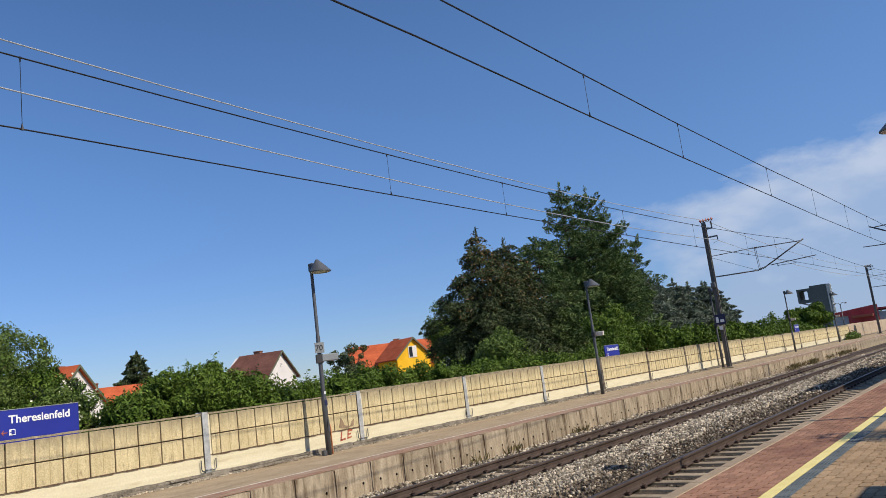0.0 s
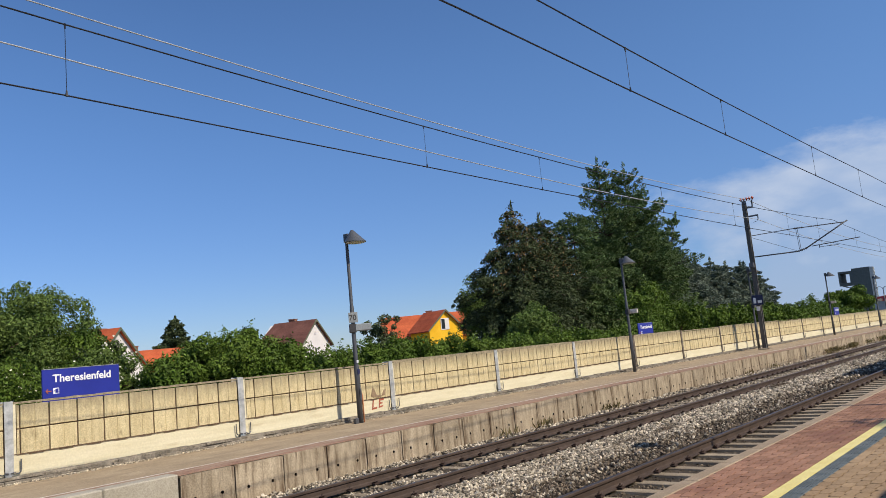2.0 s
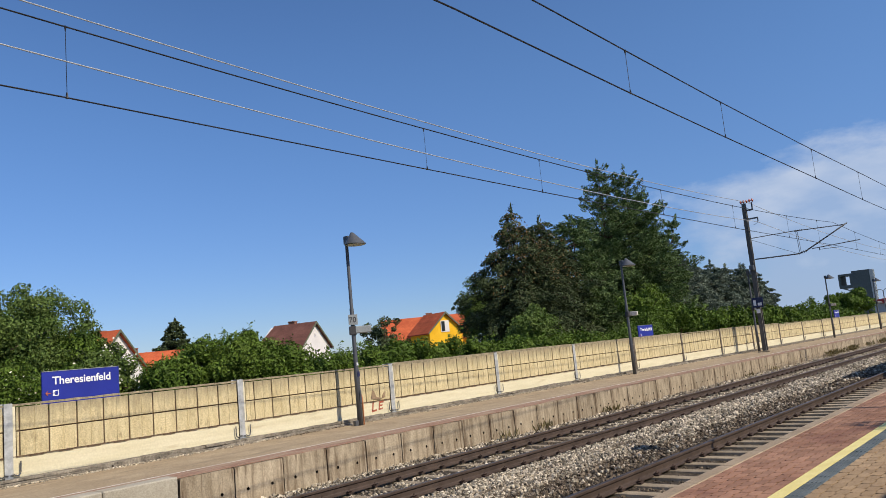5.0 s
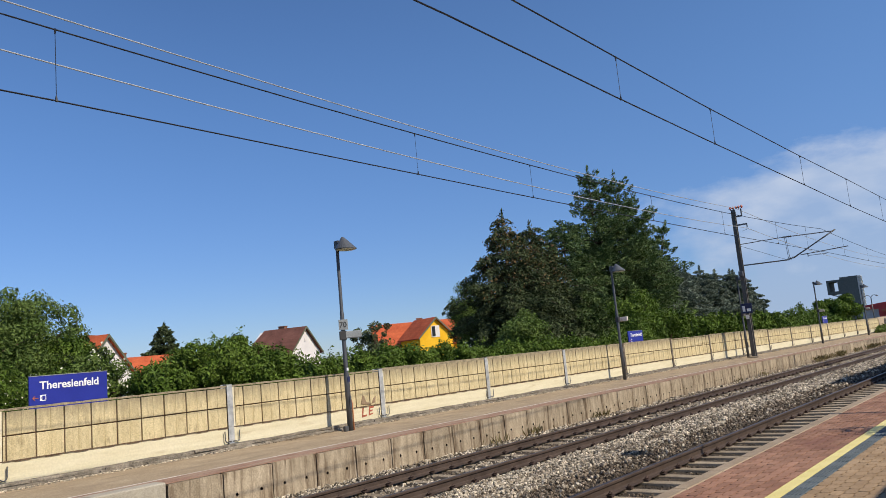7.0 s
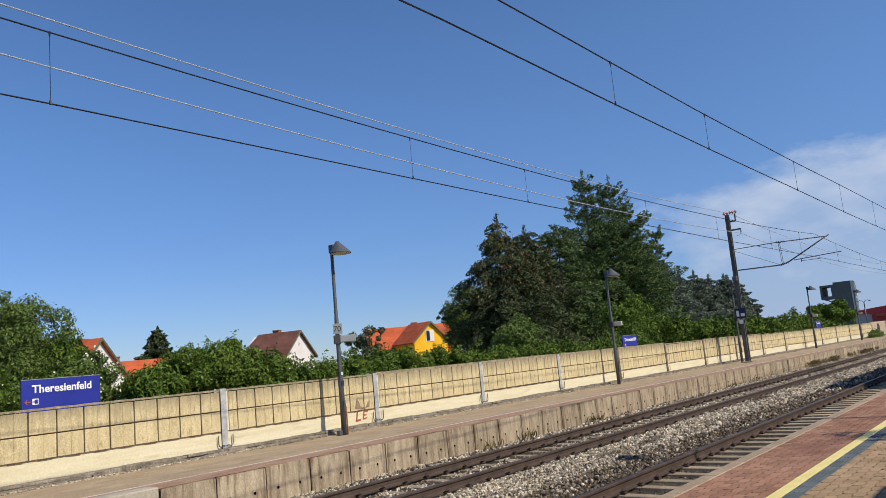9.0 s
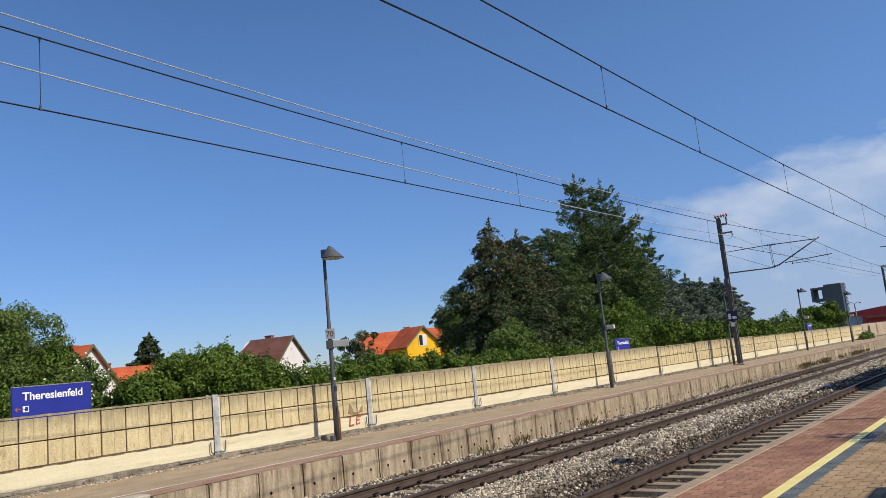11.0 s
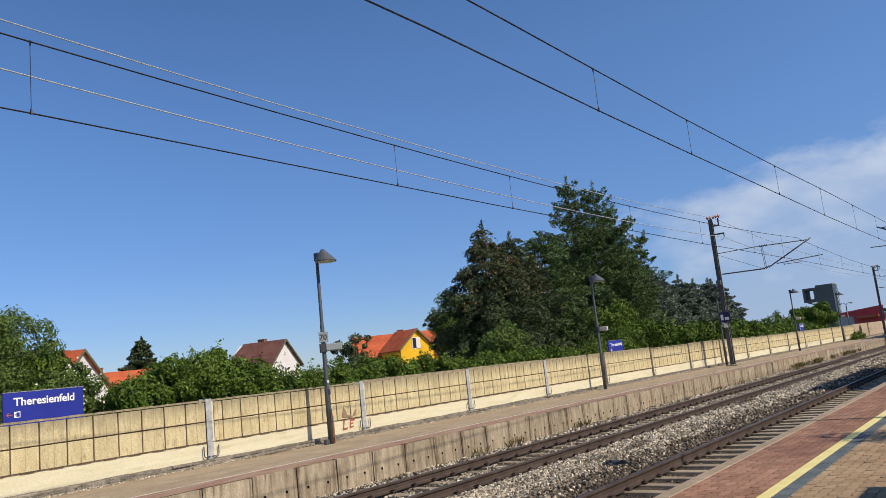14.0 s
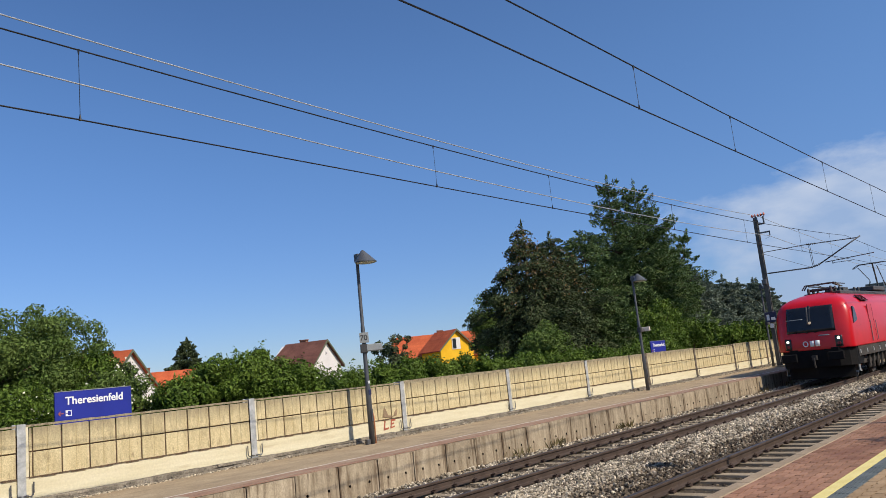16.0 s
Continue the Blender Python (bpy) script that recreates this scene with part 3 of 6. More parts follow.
# ---- far platform ----
def make_far_platform():
    top = boxes((X0, X1, FAR_EDGE + 0.72, WALL_Y - 0.24, -0.5, FAR_Z))
    box(top, X0, X1, FAR_EDGE + 0.32, FAR_EDGE + 0.72, -0.5, FAR_Z - 0.012)
    plat = part("far_platform", top, M_FARTOP, None)
    tagged(plat, "tan asphalt platform with a faded red edge strip", "platform", kind="structure")
    red = boxes((6.6, X1, FAR_EDGE + 0.05, FAR_EDGE + 0.645, FAR_Z - 0.004, FAR_Z + 0.006), (X0, 6.6, FAR_EDGE + 0.32, FAR_EDGE + 0.645, FAR_Z - 0.004, FAR_Z + 0.006))
    part("paving_strip", red, M_FARRED, plat, "faded red paved strip")
    part("white_line", boxes((X0, X1, FAR_EDGE + 0.645, FAR_EDGE + 0.715, FAR_Z - 0.02, FAR_Z + 0.007)), M_WHITE, plat, "worn white safety line")
    return plat


far_platform = make_far_platform()


def face_block(width, holes):
    """A platform edge block: rounded front edges and two deep round holes."""
    bm = bmesh.new()
    w, b, h0, h1 = width / 2 - 0.012, 0.02, -0.9, FAR_Z
    outer = [bm.verts.new(p) for p in ((-w, 0, h0), (w, 0, h0), (w, 0, h1 - b), (w - b, 0, h1), (-w + b, 0, h1), (-w, 0, h1 - b))]
    edges = [bm.edges.new((outer[i], outer[(i + 1) % 6])) for i in range(6)]
    for hx in holes:
        ring = [bm.verts.new((hx + 0.030 * math.cos(k * math.pi / 4), 0, 0.035 + 0.030 * math.sin(k * math.pi / 4))) for k in range(8)]
        edges += [bm.edges.new((ring[k], ring[(k + 1) % 8])) for k in range(8)]
        deep = [bm.verts.new((v.co.x, 0.12, v.co.z)) for v in ring]
        for k in range(8):
            bm.faces.new((ring[k], ring[(k + 1) % 8], deep[(k + 1) % 8], deep[k])).material_index = 1
        bm.faces.new(deep).material_index = 1
    bmesh.ops.triangle_fill(bm, use_beauty=True, use_dissolve=False, edges=edges, normal=(0, -1, 0))
    back = [bm.verts.new((v.co.x, 0.31, v.co.z)) for v in outer]
    for i in range(6):
        bm.faces.new((outer[i], outer[(i + 1) % 6], back[(i + 1) % 6], back[i]))
    me = bpy.data.meshes.new("edge_block")
    bm.normal_update()
    bm.to_mesh(me)
    bm.free()
    me.materials.append(M_EDGEBLOCK)
    me.materials.append(M_HOLE)
    return me


# ---- noise barrier ----
BAY, POST0 = 4.86, 10.14
BARRIER_END = POST0 + 15 * BAY
barrier = thing("noise_barrier", "pale yellow concrete noise barrier with steel posts and cream base", "noise barrier", kind="structure")
part("backing", boxes((X0, BARRIER_END, WALL_Y - 0.028, WALL_Y + 0.16, 0.3, 1.66)), M_JOINT_SHADE, barrier)
part("ledge", boxes((X0, 130, WALL_Y - 0.20, WALL_Y + 0.2, -0.5, 0.53)), M_LEDGE, barrier, "rough grey stone ledge")


def post_mesh(material):
    bm = boxes((-0.072, 0.072, -0.078, -0.062, 0.42, 1.86), (-0.012, 0.012, -0.062, 0.165, 0.42, 1.86), (-0.072, 0.072, 0.165, 0.18, 0.42, 1.86))
    me = bpy.data.meshes.new("post")
    bm.to_mesh(me)
    bm.free()
    me.materials.append(material)
    return me


def hook_mesh():
    bm = bmesh.new()
    for s in (-1, 1):
        tube(bm, [(s * 0.02, -0.09, 0.60)] + [(s * (0.125 + 0.065 * math.cos(a)), -0.10, 0.66 + 0.075 * math.sin(a)) for a in np.linspace(-2.4, 0.2, 8)] + [(s * 0.19, -0.10, 0.83)], 0.013, 5)
    me = bpy.data.meshes.new("hook")
    bm.to_mesh(me)
    bm.free()
    me.materials.append(M_STEEL)
    return me


def make_barrier():
    pm, old_pm, hm = post_mesh(M_POST), post_mesh(M_OLDPOST), hook_mesh()
    ls = bpy.data.meshes.new("ledge_stone")
    bm = boxes((-0.235, 0.235, -0.12, 0.12, -0.03, 0.03), bevel=0.008)
    bm.to_mesh(ls)
    bm.free()
    ls.materials.append(M_LEDGE)
    for i in range(75):
        for r in range(2):
            o = mesh_ob("ledge_stone", ls, barrier)
            o.location = (4.4 + i * 0.48 + r * 0.21, WALL_Y - 0.165 + r * 0.045 + rng.uniform(-0.014, 0.014), 0.455 + r * 0.060 + rng.uniform(-0.006, 0.006))
            o.rotation_euler = (rng.uniform(-0.06, 0.06), rng.uniform(-0.02, 0.02), rng.uniform(-0.05, 0.05))
            o.scale = (rng.uniform(0.92, 1.5), rng.uniform(0.85, 1.15), rng.uniform(0.75, 1.2))
    # each panel has a shallow groove down its middle
    bm = boxes((-0.252, -0.004, -0.03, 0.03, -0.24, 0.24), (0.004, 0.252, -0.03, 0.03, -0.24, 0.24), bevel=0.007)
    box(bm, -0.02, 0.02, -0.022, 0.03, -0.235, 0.235)
    panel = bpy.data.meshes.new("panel")
    bm.to_mesh(panel)
    bm.free()
    panel.materials.append(M_PANEL)
    for k in range(-3, 16):
        x = POST0 + k * BAY
        p = mesh_ob("post", pm if k < 4 else old_pm, barrier)
        p.location = (x, WALL_Y, -0.0055 * max(0.0, x - 38))
        h = mesh_ob("hook", hm, barrier)
        h.location = (x, WALL_Y, 0)
        if k == 15:
            break
        a, b = x + 0.076, x + BAY - 0.076
        dz = (-0.035, 0.0, 0.008, 0.0, 0.006)[k % 5] if k >= 0 else -0.035
        dz -= 0.0055 * max(0.0, x - 38)      # the line falls away
        cm = bmesh.new()
        n = 24
        top = [(a + (b - a) * i / n, 1.875 + dz + 0.012 * noise.noise(Vector((x + i * 0.9, 3, 1)))) for i in range(n + 1)]
        prism(cm, [(a, 1.802), (b, 1.802)] + top[::-1], WALL_Y - 0.055, WALL_Y + 0.15, "y")
        part("coping", cm, M_COPING, barrier, "weathered grey concrete coping")
        part("base_board", boxes((a + 0.047, b, WALL_Y - 0.044, WALL_Y - 0.029, 0.535, 0.915), bevel=0.005), M_CREAM, barrier, "smooth cream base board")
        # dark stepped strip added to deepen the shadow line under the panels
        part("shadow_strip", boxes(*[(u0, min(b, u0 + 0.26), WALL_Y - 0.066, WALL_Y - 0.045, 0.905 - 0.012 * (n0 % 2), 0.922) for n0, u0 in enumerate(np.arange(a, b - 0.02, 0.262))]), M_JOINT_SHADE, barrier, "dark strip drawn as the shadow line below the panels")
        part("jamb", boxes((a, a + 0.045, WALL_Y - 0.064, WALL_Y - 0.029, 0.535, 1.80)), M_CREAM, barrier, "cream edge strip")
        first, pitch = (0.295, 0.502) if k >= 0 else (0.115, 0.512)
        cuts = [a + 0.05] + [a + first + pitch * i for i in range(10) if a + first + pitch * i < b - 0.1] + [b]
        for i, (u, v) in enumerate(zip(cuts, cuts[1:])):
            gap = 0.026 if k < 5 else 0.042
            for r, (lo, hi) in enumerate(((0.925, 1.364), (1.388, 1.80))):
                q = mesh_ob("panel", panel, barrier)
                q.location = ((u + v) / 2, WALL_Y - 0.028 + rng.uniform(-0.004, 0.004), (lo + hi) / 2 + dz * 0.5)
                q.scale = ((v - u - gap) / 0.504, 1, (hi - lo) / 0.48)


# ---- platform lamps ----
def make_lamp():
    t = thing("platform_lamp", "dark grey platform lamp post with a conical shade", "street lamp", group="platform lamps")
    bm = bmesh.new()
    lathe(bm, [(0.070, 0), (0.070, 1.35), (0.056, 1.42), (0.054, 2.9), (0.045, 2.95), (0.042, 4.70), (0.035, 4.77)], 12)
    part("pole", bm, M_LAMP, t)
    bm = boxes((-0.055, 0.055, -0.10, 0.06, 4.58, 4.79), bevel=0.012)
    part("bracket", bm, M_LAMP, t)
    bm = bmesh.new()
    lathe(bm, [(0.272, 0), (0.278, 0.018), (0.035, 0.33), (0.02, 0.335)], 28, (0, -0.33, 4.52))
    for v in bm.verts:
        v.co.y += (v.co.z - 4.52) * 0.30
    for f in bm.faces:
        f.smooth = False
    part("shade", bm, M_SHADE, t, "grey conical metal shade")
    bm = bmesh.new()
    lathe(bm, [(0.235, -0.012), (0.25, 0.0)], 20, (0, -0.33, 4.518))
    part("diffuser", bm, M_DIFF, t, "milky glass diffuser")
    part("cover", boxes((-0.03, 0.03, -0.092, -0.082, 0.55, 0.85), bevel=0.004), M_LAMP, t)
    return t


# heights shrink a little along the line, which falls away gently
LAMPS = ((13.11, 14.30, 1.0), (28.16, 14.38, 0.962), (43.1, 14.40, 0.935), (58.3, 14.2, 0.915), (73.3, 14.15, 0.90))


def make_lamps():
    first = make_lamp()
    x, y, s = LAMPS[0]
    first.matrix_world = pose(x, y, FAR_Z)
    for x, y, s in LAMPS[1:]:
        c = copy_thing(first, pose(x, y, FAR_Z))
        c.scale = (1, 1, s)
        part("monitor_box", boxes((0.06, 0.16, -0.40, -0.06, 2.42, 2.60), bevel=0.015), M_WHITE, c, "small white box")
        part("clamp", boxes((-0.07, 0.07, -0.09, 0.07, 2.40, 2.62), bevel=0.01), M_TEXTDARK, c)
    # the near platform's lamp, whose shadow falls across the paving
    copy_thing(first, pose(14.1, 0.9, NEAR_Z, 0, 0, 180))
    # extras of the first lamp
    part("conduit", tube(bmesh.new(), [(0.105, -0.02, 0), (0.105, -0.02, 0.66), (0.075, -0.02, 0.74)], 0.020, 8), M_ORANGE, first, "orange plastic conduit")
    part("sticker", boxes((-0.03, 0.03, -0.0625, -0.0565, 1.48, 1.55)), M_TEXT, first, "white sticker")
    part("sticker", boxes((-0.04, 0.04, -0.0755, -0.0665, 1.20, 1.33)), M_BOARD, first, "blue notice")
    part("junction_box", boxes((-0.20, -0.09, -0.05, 0.05, 0, 0.13), bevel=0.01), M_LAMP, first, "low dark junction box")
    yaw = -38
    plate = part("number_plate", boxes((-0.14, 0.09, -0.012, 0.012, 2.50, 2.76), bevel=0.004), M_PLATE, first, "grey plate with the number 70")
    plate.matrix_basis = pose(-0.03, -0.09, 0, 0, 0, yaw)
    lettering("70", 0.19, M_TEXTDARK, plate, pose(-0.130, -0.016, 2.565, 90, 0, 0), "digits", bold=0.002)
    bx = part("loudspeaker", boxes((0.03, 0.44, -0.08, 0.08, 2.28, 2.46), bevel=0.02), M_PLATE, first, "grey loudspeaker box")
    bx.matrix_basis = pose(0, -0.02, 0, 0, 0, yaw)
    bb = part("clamp", boxes((-0.10, 0.08, -0.09, 0.09, 2.25, 2.47), bevel=0.01), M_TEXTDARK, first)
    bb.matrix_basis = pose(0, 0, 0, 0, 0, yaw)


# ---- station name signs ----
def make_sign(x, z0, s=1.0):
    t = thing("station_sign", "blue station name sign with white lettering, on posts behind the barrier", "sign", (x, WALL_Y + 0.27, z0), group="station name signs")
    w, h = 1.50 * s, 0.62
    part("board", boxes((0, w, -0.02, 0.02, -0.12, 0.50), bevel=0.006), M_BLUE, t)
    part("frame", boxes((0, w, -0.024, 0.022, 0.50, 0.512), (0, w, -0.024, 0.022, -0.132, -0.12)), M_PLATE, t)
    lettering("Theresienfeld", 0.207, M_TEXT, t, pose(0.19 * s, -0.024, 0.255, 90, 0, 0), "lettering", "white station name lettering", bold=0.004)
    for px in (0.2, w - 0.2):
        part("post", tube(bmesh.new(), [(px, 0.06, -z0 + 0.2), (px, 0.06, 0.45)], 0.03, 8), M_LAMP, t)
    bm = bmesh.new()
    prism(bm, [(0.055, 0.09), (0.095, 0.135), (0.107, 0.128), (0.083, 0.098), (0.165, 0.098), (0.165, 0.082), (0.083, 0.082), (0.107, 0.052), (0.095, 0.045)], -0.028, -0.022, "y")
    part("arrow", bm, M_REDPAINT, t, "red arrow")
    icon = part("pictogram", boxes((0.195, 0.305, -0.026, -0.021, 0.035, 0.145), bevel=0.0), M_TEXT, t, "white exit pictogram")
    bm = boxes((0.235, 0.292, -0.030, -0.025, 0.05, 0.13))
    part("door_mark", bm, M_BLUE, icon)
    bm = boxes((0.205, 0.262, -0.034, -0.029, 0.083, 0.097))
    part("arrow_mark", bm, M_BLUE, icon)
    return t


# ---- overhead line ----
def span(x0, z0, x1, z1, sag, n=24):
    return [(x0 + (x1 - x0) * i / n, z0 + (z1 - z0) * i / n - 4 * sag * (i / n) * (1 - i / n)) for i in range(n + 1)]


def far_contact(x):
    return float(np.interp(x, [-30, 4, 15, 27, 41.6, 89.2, 141, 420], [5.78, 5.66, 5.52, 5.45, 5.44, 5.12, 5.0, 5.0]))


def far_mess(x):
    if x <= 41.6:
        return 6.25 + 0.00105 * (x - 22.5) ** 2
    u = ((x - 41.6) % 49.9) / 49.9
    base = 6.63 if x < 89.2 else 6.4
    return base - 0.4 * u * (x < 89.2) - 4 * 0.6 * u * (1 - u)


def near_y(x):
    return float(np.interp(x, [-30, 5.5, 10.3, 14.5, 21.4, 27.6, 33.6, 41.6, 91], [4.4, 4.58, 4.75, 4.86, 5.0, 5.14, 5.22, 5.3, 4.7]))


def near_mess(x):
    return float(np.interp(x, [-30, 5.5, 7.4, 10.05, 14.2, 21.2, 27.6, 34, 41.6], [6.1, 6.2, 6.235, 6.27, 6.30, 6.38, 6.52, 6.57, 6.62])) if x < 41.6 else 6.62 - 4 * 0.45 * (((x - 41.6) % 50) / 50) * (1 - ((x - 41.6) % 50) / 50)


def make_wires():
    xs = list(np.arange(-24, 142, 2.0)) + [x for x in (41.6, 89.2)]
    xs.sort()
    c = thing("overhead_line", "dark contact wire with droppers over the far track", "overhead wire", (0, 9.37, 0), group="overhead lines")
    part("contact_wire", tube(bmesh.new(), [(x, 0, far_contact(x)) for x in xs], 0.0105, 6), M_WIRE, c)
    part("carrying_wire", tube(bmesh.new(), [(x, 0, far_mess(x)) for x in xs], 0.0105, 6), M_WIRE, c)
    for x in (-5, 4.05, 10.85, 14.9, 21.5, 27.5, 33.9, 38.6, 46, 52, 58.5, 65, 72, 79, 86):
        bm = tube(bmesh.new(), [(x, 0, far_contact(x)), (x, 0, far_mess(x))], 0.0045, 4)
        tube(bm, [(x, 0, far_contact(x) - 0.01), (x, 0, far_contact(x) + 0.07)], 0.022, 5, 0.008)
        tube(bm, [(x, 0, far_mess(x) + 0.01), (x, 0, far_mess(x) - 0.06)], 0.018, 5, 0.008)
        part("dropper", bm, M_WIRE, c)
    c = thing("overhead_line", "dark contact wire with droppers over the near track", "overhead wire", group="overhead lines")
    part("contact_wire", tube(bmesh.new(), [(x, near_y(x), 5.6) for x in xs], 0.0105, 6), M_WIRE, c)
    part("carrying_wire", tube(bmesh.new(), [(x, near_y(x), near_mess(x)) for x in xs], 0.0105, 6), M_WIRE, c)
    for x in (4.5, 10.3, 14.45, 21.2, 27.1, 33, 38.3, 46, 53, 60, 67):
        y = near_y(x)
        bm = tube(bmesh.new(), [(x, y, 5.6), (x, y, near_mess(x))], 0.0045, 4)
        tube(bm, [(x, y, 5.59), (x, y, 5.66)], 0.02, 5, 0.008)
        tube(bm, [(x, y, near_mess(x) + 0.01), (x, y, near_mess(x) - 0.06)], 0.018, 5, 0.008)
        part("dropper", bm, M_WIRE, c)
    for y, zc, xm, k, zb, label in ((13.4, 8.30, 28, 0.00105, 7.45, "upper"), (13.0, 7.18, 29, 0.0010, 6.45, "lower")):
        pts = [(x, y, zc + k * (x - xm) ** 2) for x in np.arange(-20, 41.7, 2.2)]
        z = pts[-1][2]
        pts += [(x, y, h) for x, h in span(pts[-1][0], z, 89.2, zb, 0.55)][1:] + [(x, y, h) for x, h in span(89.2, zb, 141, zb - 0.2, 0.5)][1:]
        f = thing("feeder_cable", "bright aluminium feeder cable strung from mast to mast", "cable", group="feeder cables")
        part("cable", tube(bmesh.new(), pts, 0.0135, 6), M_ALU, f)


def insulator(bm, a, b, r=0.055):
    a, b = Vector(a), Vector(b)
    m = Matrix.Translation(a) @ (b - a).to_track_quat("Z", "Y").to_matrix().to_4x4()
    n = (b - a).length
    prof = [(0.02, 0)]
    k = 5
    for i in range(k):
        z = n * (i + 0.2) / k
        prof += [(0.022, z), (r, z + n * 0.05), (r * 0.9, z + n * 0.09), (0.022, z + n * 0.12)]
    lathe(bm, prof + [(0.02, n)], 10, m=m)


def make_mast(x, y, side, top, big, label):
    """A catenary mast with its hinged cantilever; side is the way to the track (-1 or 1)."""
    t = thing("catenary_mast", label, "catenary mast", (x, y, FAR_Z), group="catenary masts")
    z = -FAR_Z
    bm = bmesh.new()
    w0, w1 = 0.165, 0.095
    for sx in (-1, 1):
        prism(bm, [(sx * w0, z), (sx * (w0 - 0.075), z), (sx * (w1 - 0.055), top + z), (sx * w1, top + z)], -0.10, 0.10, "y")
    part("column", bm, M_MAST, t, "tapering grey column")
    bm = bmesh.new()
    prism(bm, [(-w0 + 0.06, z), (w0 - 0.06, z), (w1 - 0.05, top + z - 0.02), (-w1 + 0.05, top + z - 0.02)], -0.03, 0.03, "y")
    part("web", bm, M_MAST, t)
    part("footing", boxes((-0.32, 0.32, -0.3, 0.3, -0.3, 0.07), bevel=0.02), M_BLOCK, t)
    if not big:
        return t
    s = side

    def P(dy, zz):
        return (0.0, s * dy, zz + z)
    bm = bmesh.new()
    tube(bm, [P(0.14, 6.5), P(2.3, 6.52)], 0.022)
    tube(bm, [P(2.75, 6.50), P(4.75, 6.43)], 0.026)
    tube(bm, [P(0.16, 5.35), P(2.35, 5.31)], 0.034, 8)
    tube(bm, [P(2.75, 5.40), P(4.85, 6.50)], 0.034, 8)
    tube(bm, [P(2.45, 5.31), P(2.40, 6.52)], 0.012)
    tube(bm, [P(2.52, 5.31), P(2.47, 6.52)], 0.012)
    tube(bm, [P(0.14, 6.4), P(2.35, 5.33)], 0.010)
    tube(bm, [P(3.05, 5.47), P(5.3, 5.57)], 0.024)
    tube(bm, [P(3.4, 5.48), P(3.4, 5.33)], 0.02)
    tube(bm, [P(3.4, 5.38), P(4.3, 5.36)], 0.014)
    part("cantilever", bm, M_STEEL, t, "steel tube cantilever")
    bm = bmesh.new()
    insulator(bm, P(2.3, 6.52), P(2.75, 6.50))
    part("insulator", bm, M_TEXTDARK, t, "dark ribbed insulator")
    bm = bmesh.new()
    insulator(bm, P(2.35, 5.31), P(2.78, 5.41), 0.065)
    part("insulator", bm, M_TEXTDARK, t, "dark ribbed insulator")
    part("bracket", boxes((-0.03, 0.03, min(0, s * 0.62), max(0, s * 0.62), 7.52 + z, 7.60 + z), (-0.02, 0.02, s * 0.62 - 0.025, s * 0.62 + 0.025, 7.36 + z, 7.60 + z)), M_STEEL, t)
    bm = boxes((-0.06, 0.06, -0.10, 0.10, top + z - 0.02, top + z + 0.14), (-0.04, 0.04, s * 0.42 - 0.03, s * 0.42 + 0.03, top + z - 0.30, top + z + 0.14), (-0.04, 0.04, min(0, s * 0.42), max(0, s * 0.42), top + z - 0.30, top + z - 0.22))
    part("cross_arm", bm, M_STEEL, t)
    bm = bmesh.new()
    insulator(bm, (0, s * -0.22, top + z + 0.22), (0, s * 0.55, top + z + 0.24), 0.10)
    part("insulator", bm, M_INSUL if x < 60 else M_STEEL, t, "ribbed insulator on the mast head")
    bm = tube(bmesh.new(), [(0.0, s * 0.62, 7.36 + z), (0.0, s * 0.55, 7.25 + z), (0.0, s * 0.35, 7.2 + z)], 0.008)
    part("jumper", bm, M_STEEL, t)
    return t


def make_masts():
    a = make_mast(41.6, 13.57, -1, 8.30, True, "tapering grey catenary mast with cantilever and red insulators on the platform")
    # direction board on the mast, facing along the line
    bd = part("direction_board", boxes((-0.60, -0.56, -0.34, 0.22, 2.35, 2.88), bevel=0.01), M_BOARD, a, "dark blue board with white marks")
    bd.matrix_basis = pose(0.28, 0, 0)
    part("mark", boxes((-0.605, -0.60, -0.27, -0.06, 2.45, 2.60), (-0.605, -0.60, 0.02, 0.16, 2.45, 2.75)), M_TEXT, bd, "white marks")
    part("number_tag", boxes((-0.245, -0.225, -0.10, 0.08, 2.05, 2.28)), M_TEXT, a, "small white tag")
    part("cabinet", boxes((-0.30, -0.18, -0.12, 0.12, 4.35, 4.62), bevel=0.02), M_STEEL, a, "small grey box")
    b = make_mast(91.0, 13.57, -1, 7.45, True, "tapering grey catenary mast with cantilever beside the far track")
    c = make_mast(42.0, 0.9, 1, 8.3, True, "grey catenary mast with cantilever over the near track")
    return a, b, c


